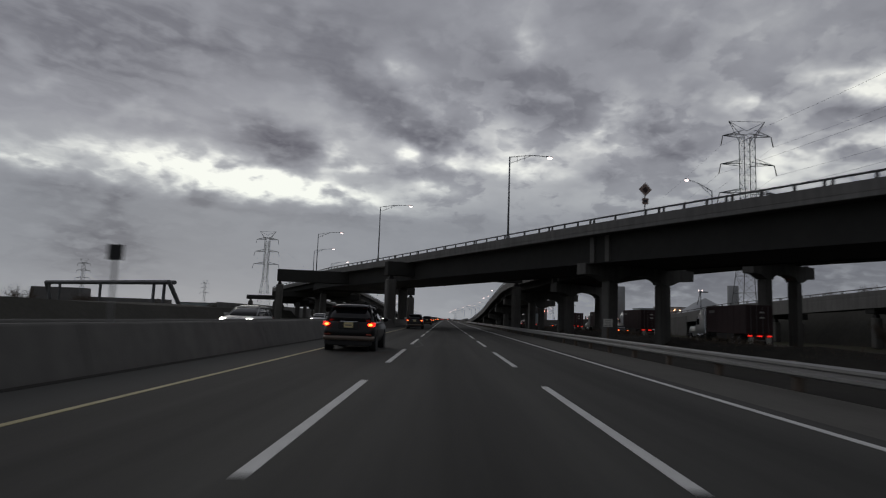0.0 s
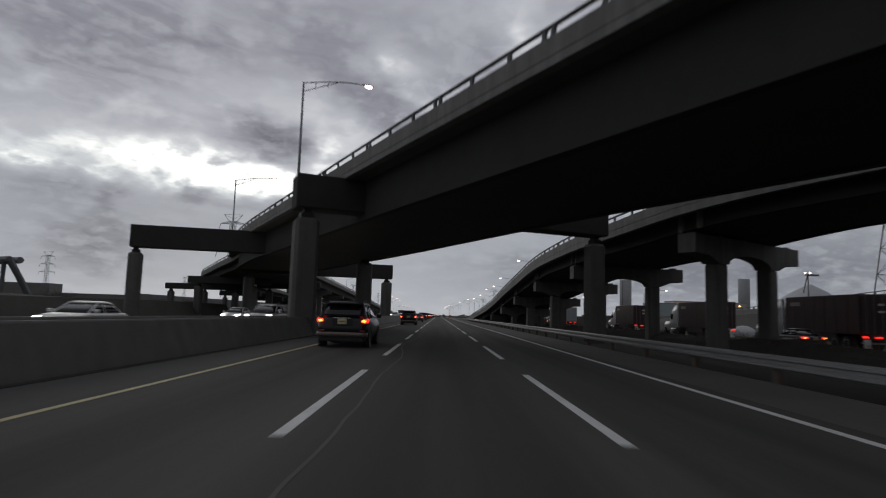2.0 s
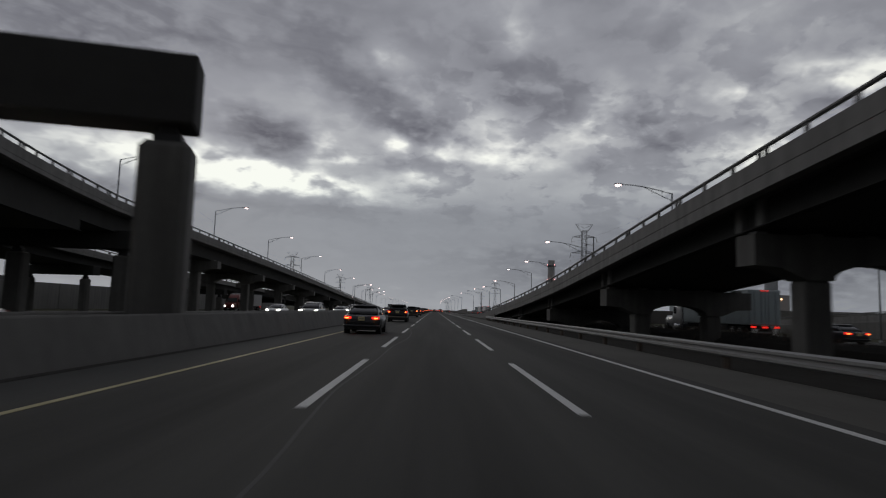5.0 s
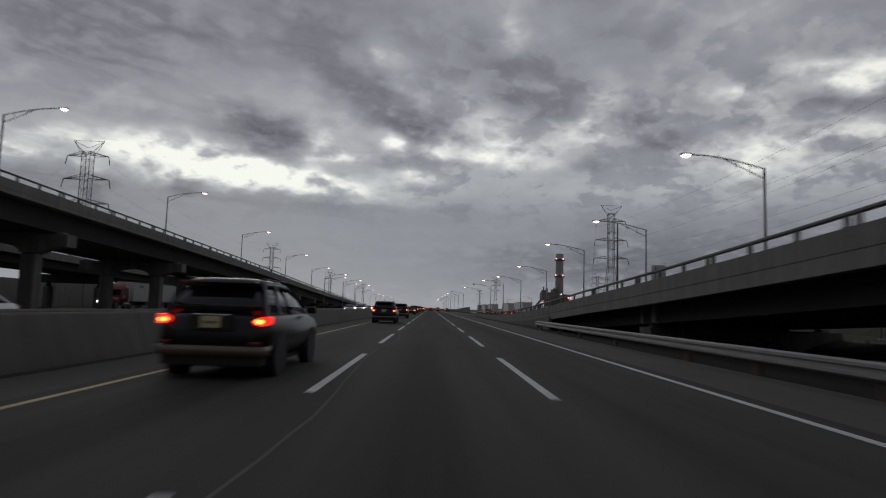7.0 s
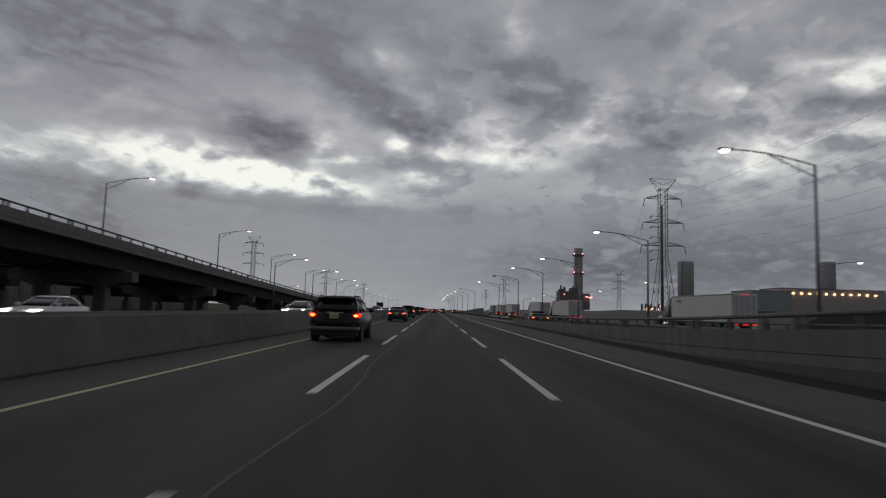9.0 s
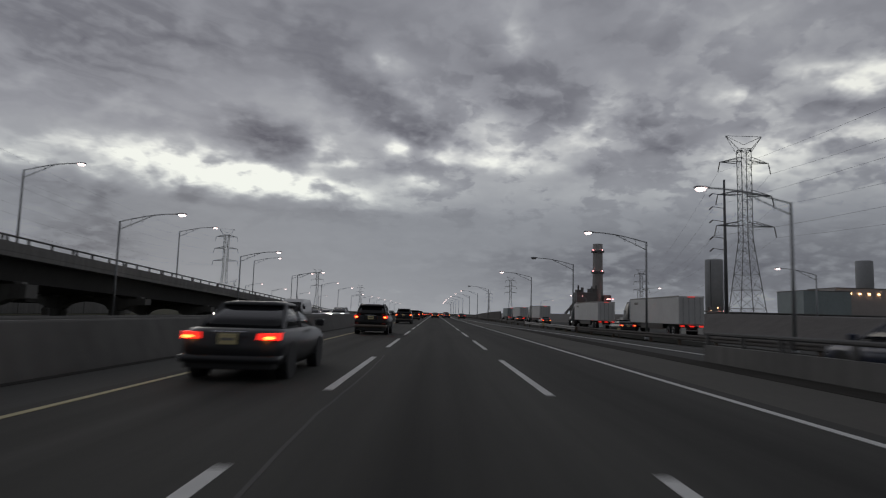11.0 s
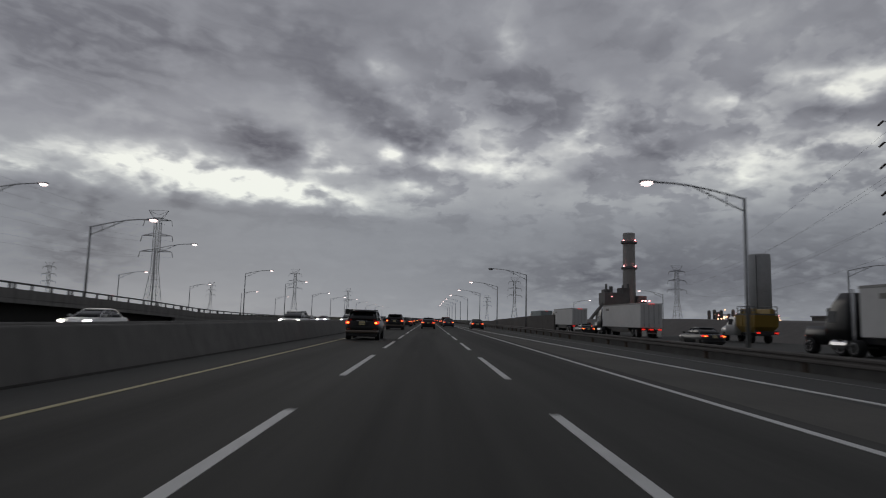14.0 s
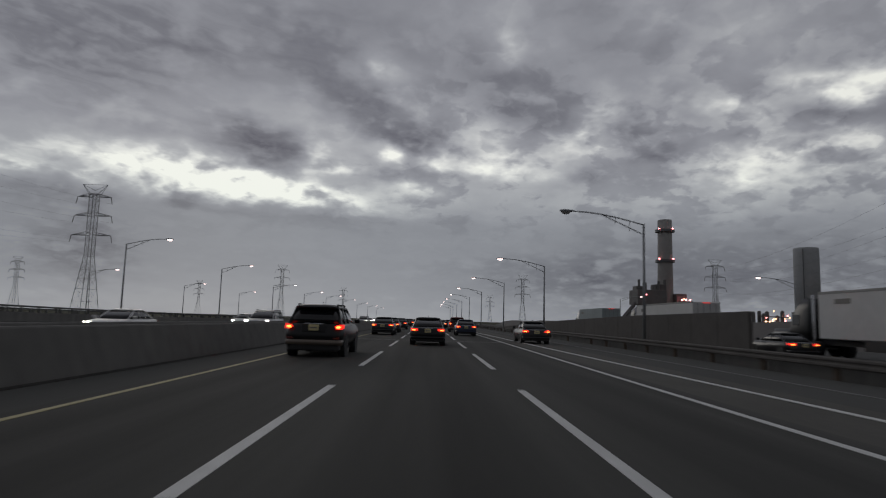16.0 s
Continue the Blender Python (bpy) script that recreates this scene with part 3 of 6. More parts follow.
guardrail([(7.65, -60, 0.47), (7.65, 60, 0.47), (7.65, 150, 0.47), (7.65, 214, 0.47), (8.2, 222, 0.42), (8.75, 228, 0.35)], TIMBER, "dull galvanised guardrail on timber posts beside the hard shoulder")
guardrail([(20.0, 262, 0.3), (18.8, 285, 0.3), (16.0, 305, 0.3), (13.6, 327, 0.28), (13.1, 336, 0.28)], TIMBER, "rusty dark guardrail on posts beside the slip road", RUSTWALL)
guardrail([(13.05, 337, 0.28), (12.45, 357, 0.3), (12.42, 365, 0.31)], TIMBER, "short galvanised guardrail length beside the slip road")
guardrail([(12.42, 366, 0.31), (12.35, 400, 0.36), (12.2, 440, 0.42), (11.8, 475, 0.45), (11.1, 520, 0.48), (10.1, 620, 0.5)], TIMBER, "dark rusty guardrail on posts along the slip road", RUSTWALL)


# ---- elevated ramps ----
A_EDGE = smooth_line([(60.0, -46.0, 8.6), (32.5, 10.0, 9.35), (14.5, 45.8, 9.93), (5.8, 62.2, 9.98), (-10.8, 94.7, 10.1), (-24.7, 124.0, 10.4), (-33.0, 148.0, 10.35), (-36.3, 172.0, 9.95),
                      (-37.0, 202.0, 9.3), (-37.1, 262.0, 7.5), (-37.0, 330.0, 5.04), (-36.5, 405.0, 2.6), (-36.2, 440.0, 1.5), (-36.0, 520.0, 0.95)], 2.4)
B_EDGE = smooth_line([(74.0, -8.0, 11.0), (47.0, 35.0, 10.8), (30.0, 62.0, 10.7), (20.0, 77.7, 10.1), (15.2, 86.0, 9.55), (12.6, 95.5, 8.95), (11.6, 107.0, 8.85), (11.2, 125.0, 8.62), (11.1, 140.0, 7.72), (11.0, 157.0, 6.6),
                      (10.9, 179.0, 5.0), (10.7, 192.0, 4.15), (10.4, 205.0, 3.4), (10.1, 218.0, 2.75), (9.8, 230.0, 2.1), (9.5, 242.0, 1.55), (9.3, 262.0, 1.1), (9.1, 300.0, 0.9)], 2.4)


def ramp(name, label, edge, stations, girders, near_lo, near_hi, d, abut, slim=None, drop=0.0):
    """An elevated ramp: edge is the line of its left rail's top, stations its width by y. Girders end at y = abut, where the retaining walls begin."""
    r = thing(name, label, "bridge", kind="structure")
    widths = [float(np.interp(p.y, [s[0] for s in stations], [s[1] for s in stations])) for p in edge]
    part("deck", sweep_wide(edge, widths, ((0, 0, -1.3), (1, 0, -1.3), (1, 0, -1.1), (0, 0, -1.1))), SLAB, r, "concrete deck slab")
    n = sum(1 for p in edge if p.y <= abut + 3)
    over, ow = edge[:n], widths[:n]
    # past y = slim[0] the girders are only slim[1] deep
    spans = [(over, ow, d)]
    if slim:
        m = sum(1 for p in over if p.y <= slim[0])
        spans = [(over[:m + 1], ow[:m + 1], d), (over[m:], ow[m:], slim[1])]
    for k, (over, ow, d) in [(g, span) for g in (0, girders - 1) for span in spans]:
        f = 0.11 + 0.78 * k / (girders - 1)
        s = ((-0.22, -1.3 - d), (0.22, -1.3 - d), (0.22, -1.25 - d), (0.03, -1.23 - d), (0.03, -1.3), (-0.03, -1.3), (-0.03, -1.23 - d), (-0.22, -1.25 - d))
        part("girder", sweep_wide(over, ow, [(f, a, u) for a, u in s]), GIRDER, r)
    for over, ow, d in spans:
        part("soffit_plate", sweep_wide(over, ow, ((0.11, 0.04, -1.22 - d), (0.89, -0.04, -1.22 - d), (0.89, -0.04, -1.16 - d), (0.11, 0.04, -1.16 - d))), SOFFIT, r, "plain steel soffit")
    rights = sides_of(edge)
    for f, sgn in ((0, 1), (1, -1)):
        s = ((-0.03, -1.33 - drop), (0.36, -1.33 - drop), (0.36, -0.9), (0.22, -0.42), (-0.03, -0.42), (-0.03, -1.02), (-0.01, -1.04))
        part("parapet", sweep_wide(edge, widths, [(f, a * sgn, u) for a, u in s]), PARAPET, r, "concrete parapet")
        part("rail", sweep_wide(edge, widths, [(f, a * sgn, u) for a, u in ((0.06, -0.1), (0.14, -0.1), (0.17, -0.06), (0.17, -0.01), (0.14, 0.02), (0.06, 0.02), (0.03, -0.01), (0.03, -0.06))]), RAILING, r, "metal top rail")
    made = None
    rest = bmesh.new()
    for f, sgn in ((0, 1), (1, -1)):
        for i, (p, q, width) in enumerate(zip(edge, rights, widths)):
            w = p + q * (f * width + 0.1 * sgn)
            turn = math.degrees(math.atan2(-q.x, q.y)) + 90
            spots_here = (w, w + Vector((-q.y, q.x, 0)) * 0.45) if i % 3 == 0 else (w,)
            for w in spots_here:
                if near_lo[f] < w.y < near_hi[f]:
                    m = Matrix.Translation((w.x, w.y, w.z - 0.43)) @ pose(0, 0, 0, 0, 0, turn)
                    if made is None:
                        bm = box(bmesh.new(), 0, 0, 0, 0.1, 0.16, 0.34)
                        box(bm, 0, 0, 0, 0.16, 0.3, 0.03)
                        made = part("rail_post", bm, RAILING, r)
                        made.matrix_basis = m
                    else:
                        shared("rail_post", made, r, m)
                else:
                    box(rest, w.x, w.y, w.z - 0.43, 0.1, 0.16, 0.34)
    tagged(part("far_rail_posts", rest, RAILING, r), kind="stuff")
    beyond = edge[n - 2:]
    for f in (0, 1):
        bm = bmesh.new()
        rings = []
        for p, q, w in zip(beyond, rights[n - 2:], widths[n - 2:]):
            a, b = p + q * (f * w - 0.12), p + q * (f * w + 0.12)
            rings.append([(a.x, a.y, -0.9), (b.x, b.y, -0.9), (b.x, b.y, p.z - 1.31), (a.x, a.y, p.z - 1.31)])
        part("retaining_wall", loft(bm, rings), CONCRETE, r, "stained concrete retaining wall")
    return r


def bent(parent, left, right, z0, z1, columns, pedestal=0.5, ground_z=-0.7):
    """A cap beam from left to right, its underside at z0 and top at z1, on round-cornered columns."""
    a, b = Vector((*left, 0)), Vector((*right, 0))
    d = (b - a).normalized()
    turn = math.degrees(math.atan2(d.y, d.x))
    mid = (a + b) / 2
    bm = box(bmesh.new(), mid.x, mid.y, z0, (b - a).length, 1.6, z1 - z0, turn, 0.06)
    p = thing("bridge_bent", "grey concrete bridge bent with a heavy cap beam", "bridge support", "bridge bents", "structure")
    part("cap_beam", bm, GIRDER, p, "dark steel box cap beam")
    for t, w in columns:
        c = a.lerp(b, t)
        bm = box(bmesh.new(), c.x, c.y, ground_z, w, w, z0 - pedestal - ground_z, turn, 0.18)
        col = part("column", bm, COLUMN, p, "weathered concrete column")
        if pedestal > 0.05:
            bm = box(bmesh.new(), c.x, c.y, z0 - pedestal, w * 0.55, w * 0.55, pedestal * 0.6, turn, 0.03)
            box(bm, c.x, c.y, z0 - pedestal * 0.4, w * 0.3, w * 0.5, pedestal * 0.4, turn)
            part("bearing", bm, TRIM, p, "dark steel bearing")
    return p


def arched_bent(left, right, top, depth=1.25):
    """A hammerhead cap with haunched ends and an arch between its two columns."""
    a, b = Vector((*left, 0)), Vector((*right, 0))
    d = b - a
    ln = d.length
    m = Matrix.Translation((a.x, a.y, 0)) @ pose(0, 0, 0, 0, 0, math.degrees(math.atan2(d.y, d.x)))
    p = thing("bridge_bent", "weathered concrete bent with an arched cap on two columns", "bridge support", "bridge bents", "structure")
    c0, c1, w = ln * 0.25, ln * 0.74, 1.12
    low = top - depth
    under = [(0, low), (c0 - w / 2 - 1.1, low - 0.06), (c0 - w / 2, low - 0.5), (c0 + w / 2, low - 0.5)]
    span = c1 - c0 - w
    for k in range(0, 13):
        t = 0.5 - 0.5 * math.cos(math.pi * k / 12)
        under.append((c0 + w / 2 + 0.02 + (span - 0.04) * t, low - 0.48 + 0.66 * math.sin(math.pi * t) ** 0.42))
    under += [(c1 - w / 2, low - 0.5), (c1 + w / 2, low - 0.5), (c1 + w / 2 + 1.1, low - 0.06), (ln, low)]
    outline = under + [(ln, top), (0, top)]
    bm = bmesh.new()
    rows = [[bm.verts.new((x, y, z)) for x, z in outline] for y in (-0.6, 0.6)]
    n = len(outline)
    for k in range(n):
        bm.faces.new((rows[0][k], rows[0][(k + 1) % n], rows[1][(k + 1) % n], rows[1][k]))
    bm.faces.new(rows[0][::-1])
    bm.faces.new(rows[1])
    part("cap_beam", bm, COLUMN, p)
    for c in (c0, c1):
        part("column", box(bmesh.new(), c, 0, -0.8, w, 1.0, low - 0.5 + 0.8, 0, 0.1), COLUMN, p, "weathered concrete column")
    for k in range(5):
        part("bearing_seat", box(bmesh.new(), ln * (0.05 + 0.22 * k), 0, top, 0.5, 0.6, 0.16, 0, 0.02), PARAPET, p, "pale bearing seat")
    p.matrix_basis = m
    return p


WIDE_A = ((-50, 11.3), (78, 11.3), (104, 13.2), (122, 13.9), (146, 12.2), (176, 10.4), (520, 10.2))
A = ramp("flyover", "grey concrete and steel flyover ramp crossing above the carriageway", A_EDGE, WIDE_A, 5, (20, 150), (150, 420), 2.3, 418, (170, 1.5))
B = ramp("ramp_bridge", "grey concrete and steel ramp bridge beside the carriageway", B_EDGE, ((-10, 11.2), (300, 11.2)), 5, (60, 1e4), (250, 1e4), 1.05, 228, None, 0.2)
for y in (50.4, 52.0):
    p = at_y(A_EDGE, y)
    q = sides_of([p, at_y(A_EDGE, y + 2)])[0]
    c = p + q * (0.11 * 11.3 - 0.13)
    part("stiffener", box(bmesh.new(), c.x, c.y, c.z - 3.52, 0.2, 0.5, 2.2, math.degrees(math.atan2(q.y, q.x))), COLUMN, A, "pale bearing stiffener plate")
arched_bent((11.5, 53.6), (22.8, 58.8), 6.5, 0.95)
bent(A, (-8.3, 84.1), (10.85, 92.2), 6.9, 8.78, ((0.035, 1.32), (0.972, 1.14)))
bent(A, (-30.1, 110.2), (-6.3, 115.0), 6.9, 9.05, ((0.02, 1.2), (0.93, 1.57)))
bent(A, (-28.6, 139.5), (-7.4, 144.6), 6.45, 8.55, ((0.05, 1.5), (0.965, 1.45)))
bent(A, (-37.5, 178.0), (-25.0, 180.0), 5.6, 7.2, ((0.2, 1.4), (0.85, 1.4)))
for k, y in enumerate((202.0, 222.5, 243.5, 263.5, 283.5, 303.5, 320.0, 336.5, 353.0, 370.0)):
    p = at_y(A_EDGE, y)
    arched_bent((p.x - 0.2, y), (p.x + 10.6, y), p.z - 2.96, 0.9 if p.z > 5 else 0.55)
for y in (28.0, 62.0):
    p = at_y(B_EDGE, y)
    q = sides_of([p, at_y(B_EDGE, y + 4)])[0]
    arched_bent((p.x, p.y), (p.x + q.x * 11.4, p.y + q.y * 11.4), p.z - 2.52)
for y in (88.5, 109.0, 129.5, 150.0, 170.0, 190.0, 209.0):
    p = at_y(B_EDGE, y)
    lean = 0.7 if y < 90 else 0.1
    for dy in (-0.8, 0.8):
        e = at_y(B_EDGE, y + dy)
        part("stiffener", box(bmesh.new(), e.x + 0.11 * 11.2 - 0.1, y + dy, e.z - 2.34, 0.2, 0.5, 1.02), PARAPET, B, "pale bearing stiffener plate")
    arched_bent((p.x + 0.9, y), (p.x + 11.6, y + 10.7 * lean), p.z - 2.52, 1.2 if p.z > 4.2 else 0.6)

# a second ramp on the far side and a pale ramp beyond the lorry carriageway
D_EDGE = smooth_line([(-24.0, 126.0, 10.2), (-30.4, 142.0, 9.9), (-41.0, 162.0, 9.3), (-52.0, 186.0, 8.8), (-56.5, 215.0, 8.2), (-58.2, 250.0, 7.45), (-58.8, 290.0, 6.55), (-59.2, 340.0, 5.4), (-59.5, 400.0, 3.9), (-59.5, 470.0, 2.0)], 4.0)
D = ramp("far_ramp", "grey concrete ramp beyond the flyover on slim bents", D_EDGE, ((0, 9.5), (500, 9.5)), 4, (1e4, 1e4), (1e4, 1e4), 1.1, 440)
bent(D, (-58.6, 184.0), (-41.5, 182.0), 5.1, 6.36, ((0.06, 1.2), (0.5, 1.2), (0.9, 1.2)))
bent(D, (-45.0, 162.0), (-30.0, 160.0), 5.6, 6.86, ((0.12, 1.2), (0.8, 1.2)))
for y in (212.0, 242.0, 272.0, 302.0, 332.0, 362.0):
    p = at_y(D_EDGE, y)
    bent(D, (p.x - 0.6, y), (p.x + 10.2, y - 1), p.z - 3.7, p.z - 2.44, ((0.12, 1.1), (0.86, 1.1)))
C_EDGE = smooth_line([(68.0, 10.0, 9.4), (60.0, 50.0, 8.4), (57.0, 80.0, 7.5), (56.0, 100.0, 6.8), (56.0, 116.0, 6.5), (56.0, 130.0, 6.1), (56.0, 145.0, 5.2), (56.0, 170.0, 4.2), (56.0, 200.0, 2.9), (56.0, 250.0, 0.8)], 4.0)
C = ramp("side_ramp", "pale concrete ramp descending beyond the lorry carriageway", C_EDGE, ((0, 6.8), (500, 6.8)), 4, (1e4, 1e4), (1e4, 1e4), 1.0, 146)
part("fascia_panel", sweep_wide(C_EDGE, [6.8] * len(C_EDGE), ((0, -0.06, -2.7), (0, 0.2, -2.7), (0, 0.2, -1.34), (0, -0.06, -1.34))), PARAPET, C, "pale concrete fascia")
for y in (36.0, 60.0, 84.0, 108.0, 128.0):
    p = at_y(C_EDGE, y)
    bent(C, (p.x + 0.2, y), (p.x + 6.6, y + 1.0), p.z - 3.4, p.z - 2.34, ((0.15, 1.1), (0.85, 1.1)))

# low dark barrier behind the slip road's guardrail
low_wall = thing("slip_barrier", "low dark stained concrete barrier beside the slip road", "barrier", kind="structure")
kerb = smooth_line([(12.9, 345, -0.2), (12.75, 400, -0.2), (12.6, 440, -0.2), (12.2, 475, -0.2), (11.5, 520, -0.2), (10.5, 620, -0.2)], 6.0)
for k in range(0, len(kerb) - 1):
    part("barrier_length", sweep([kerb[k], kerb[k].lerp(kerb[k + 1], 0.995)], ((0.0, -0.4), (0.42, -0.4), (0.3, 0.62), (0.12, 0.62))), CONCRETE, low_wall)


# ---- street lamps ----
def street_lamp(height, arm, lit=True):
    """A mast at the origin whose arm reaches towards -x, its head at the given height over the foot."""
    lamp = thing("street_lamp", "tall aluminium street lamp with truss arm and lit head" if lit else "tall aluminium street lamp with truss arm and dark unlit head", "street lamp", "street lamps")
    bm = tube(bmesh.new(), (0, 0, 0), (0, 0, height - 0.75), 0.11, 0.075, 10)
    tube(bm, (0, 0, 0), (0, 0, 0.25), 0.2, 0.2, 10)
    part("pole", bm, POLE, lamp, smooth=True)
    bm = bmesh.new()
    hi = [Vector((-arm * t, 0, height - 0.8 + 0.75 * math.sin(t * math.pi / 2))) for t in (0, 0.2, 0.4, 0.6, 0.8, 1.0)]
    for a, b in zip(hi, hi[1:]):
        tube(bm, a, b, 0.045, 0.042, 6)
    part("arm", bm, POLE, lamp, smooth=True)
    bm = bmesh.new()
    tube(bm, (0, 0, height - 1.45), hi[3], 0.035, 0.03, 6)
    tube(bm, (-arm * 0.2, 0, height - 1.22), hi[1], 0.02, 0.02, 5)
    tube(bm, (-arm * 0.4, 0, height - 0.82), hi[2], 0.02, 0.02, 5)
    part("brace", bm, POLE, lamp)
    bm = bmesh.new()
    loft(bm, [[(-arm + dx, w * math.cos(k * math.tau / 10), height - 0.03 + h * math.sin(k * math.tau / 10)) for k in range(10)]
              for dx, w, h in ((0.1, 0.04, 0.04), (-0.1, 0.12, 0.07), (-0.45, 0.17, 0.1), (-0.75, 0.12, 0.08), (-0.85, 0.04, 0.03))])
    head = part("lamp_head", bm, POLE, lamp, smooth=True)
    bm = bmesh.new()
    loft(bm, [[(-arm - 0.45 + r * 1.5 * math.cos(k * math.tau / 12), r * math.sin(k * math.tau / 12), height + z) for k in range(12)]
              for r, z in ((0.10, -0.25), (0.18, -0.2), (0.22, -0.08))])
    part("lens", bm, LAMP_ON if lit else LAMP_OFF, head, "lit pinkish-white lens" if lit else "dull unlit lens")
    return lamp


first_lamp = street_lamp(9.2, 4.6)
spots = []
# on the flyover's left parapet the arms reach over the deck, to the right
for y in (28.0, 62.2, 94.7, 132.4, 165.0, 197.0, 229.0, 262.5, 297.0, 333.5, 367.0, 403.0, 435.0, 475.0, 509.0, 545.0, 581.0):
    p = at_y(A_EDGE, y)
    if y > 515:
        p = Vector((-36.0, y, -0.33))
    k = max(0, min(len(A_EDGE) - 2, sum(1 for q in A_EDGE if q.y < y)))
    d = A_EDGE[k + 1] - A_EDGE[k - 1] if y < 515 else Vector((0, 1, 0))
    spots.append((p.x + 0.15, y, p.z - 0.42, 180 - math.degrees(math.atan2(d.x, d.y))))
for y in (118.0, 141.0, 183.0, 215.3):
    p = at_y(B_EDGE, y)
    spots.append((p.x + 10.9, y, p.z - 0.42, 0))
p, q = at_y(B_EDGE, 71.5), sides_of([at_y(B_EDGE, 71.0), at_y(B_EDGE, 74.0)])[0]
spots.append((p.x + q.x * 10.9, p.y + q.y * 10.9, p.z - 0.3, math.degrees(math.atan2(q.y, q.x))))
for x, y, z in ((21.4, 238.2, 1.4), (21.0, 261.9, 1.5), (20.75, 288.4, 0.2), (19.7, 313.0, -0.45), (18.1, 332.2, -0.5), (16.15, 384.0, -0.6), (13.0, 471.0, -0.7), (12.3, 503.0, -0.75),
                (11.4, 536, -0.75), (11.0, 570, -0.75), (10.8, 605, -0.75), (10.7, 640, -0.75), (10.7, 676, -0.75), (10.7, 712, -0.75)):
    spots.append((x, y, z, 0))
for x, y in ((-26.2, 330.0), (-26.2, 362.0), (-27.8, 404.0), (-58.7, 471.6), (-62.0, 515.5), (-62.0, 560.0), (-62.0, 606.0), (-36.0, 620.0), (-36.0, 662.0), (-36.0, 715.0), (-36.0, 770.0), (-36.0, 830.0)):
    spots.append((x, y, -0.3, 180))
for k, y in enumerate((150, 205, 262, 320, 380, 445, 510)):
    spots.append((46.0 + 4 * (k % 2), y + 40, -0.75, 0 if k % 2 else 180))
for k, (x, y, z, turn) in enumerate(spots):
    m = pose(x, y, z, 0, 0, turn)
    if k == 0:
        first_lamp.matrix_basis = m
    else:
        copy_thing(first_lamp, m)
dark_lamp = street_lamp(9.2, 4.6, False)
dark_lamp.matrix_basis = pose(17.4, 357.6, -0.5)
copy_thing(dark_lamp, pose(13.75, 440.5, -0.6))


# ---- power line towers ----
def lattice_tower(height, base, label, levels=(0.61, 0.76, 0.905)):
    t = thing("transmission_tower", label, "pylon", "transmission towers")
    waist = height * 0.46
    def half(z):
        return base / 2 + (base * 0.17 - base / 2) * min(z / waist, 1.0)
    for sx in (-1, 1):
        for sy in (-1, 1):
            bm = bmesh.new()
            zs = [0, waist, height * 0.93]
            for z0, z1 in zip(zs, zs[1:]):
                bar(bm, (sx * half(z0), sy * half(z0), z0), (sx * half(z1), sy * half(z1), z1), 0.135)
            part("leg", bm, LATTICE, t)
    bm = bmesh.new()
    z = 0.0
    while z < height * 0.92:
        step = max(half(z) * 1.5, 1.9)
        z1 = min(z + step, height * 0.93)
        a, b = half(z), half(z1)
        for (ax, ay), (bx, by) in (((-1, -1), (1, -1)), ((1, -1), (1, 1)), ((1, 1), (-1, 1)), ((-1, 1), (-1, -1))):
            bar(bm, (ax * a, ay * a, z), (bx * b, by * b, z1), 0.05)
            bar(bm, (bx * a, by * a, z), (ax * b, ay * b, z1), 0.05)
            bar(bm, (ax * b, ay * b, z1), (bx * b, by * b, z1), 0.05)
        z = z1
    part("bracing", bm, LATTICE, t)
    w = half(height)
    for frac, reach in zip(levels, (6.6, 6.2, 5.6)):
        zc = height * frac
        for s in (-1, 1):
            bm = bmesh.new()
            tip = (s * reach, 0, zc)
            for sy in (-1, 1):
                bar(bm, (s * w, sy * w, zc), tip, 0.12)
                bar(bm, (s * w, sy * w, zc + 1.1), tip, 0.1)
                for q in (0.35, 0.65):
                    bar(bm, (s * (w + (reach - w) * q), sy * w * (1 - q), zc), (s * (w + (reach - w) * (q - 0.2)), sy * w * (1.2 - q), zc + 1.1 * (1.2 - q)), 0.06)
            arm = part("cross_arm", bm, LATTICE, t)
            bm = tube(bmesh.new(), (s * reach, 0, zc), (s * (reach + 0.5), 0, zc - 2.4), 0.11, 0.11, 6)
            part("insulator", bm, INSULATOR, arm, "dark insulator string")
    bm = bmesh.new()
    for s in (-1, 1):
        for sy in (-1, 1):
            bar(bm, (s * w, sy * w, height * 0.91), (s * 4.2, 0, height), 0.1)
        bar(bm, (0, 0, height * 0.955), (s * 4.2, 0, height), 0.08)
    bar(bm, (-4.2, 0, height), (4.2, 0, height), 0.08)
    part("crown", bm, LATTICE, t)
    return t


tower = lattice_tower(44.6, 6.6, "grey steel lattice transmission tower with three pairs of arms")
tower.matrix_basis = pose(-107.0, 366.5, -0.75)
tower.scale = (1.12, 1.12, 1.12)
TOWERS = [(-110.0, 603.0, 0.96), (142.5, 708.0, 0.81), (-414.0, 706.0, 1.25), (-118.0, 900.0, 0.95), (75.0, 900.0, 0.9), (-117.0, 1250.0, 0.95), (88.0, 1300.0, 0.9), (-380.0, 980.0, 1.1), (-330.0, 1300.0, 1.1)]
for x, y, s in TOWERS:
    c = copy_thing(tower, pose(x, y, -0.75))
    c.scale = (s, s, s)
lattice_tower(44.6, 6.6, "grey steel lattice transmission tower with low-set arms", (0.53, 0.69, 0.86)).matrix_basis = pose(70.0, 418.0, -0.75)
lattice_tower(50.4, 7.4, "tall grey steel lattice transmission tower behind the ramps", (0.66, 0.795, 0.93)).matrix_basis = pose(69.0, 141.5, -0.75)


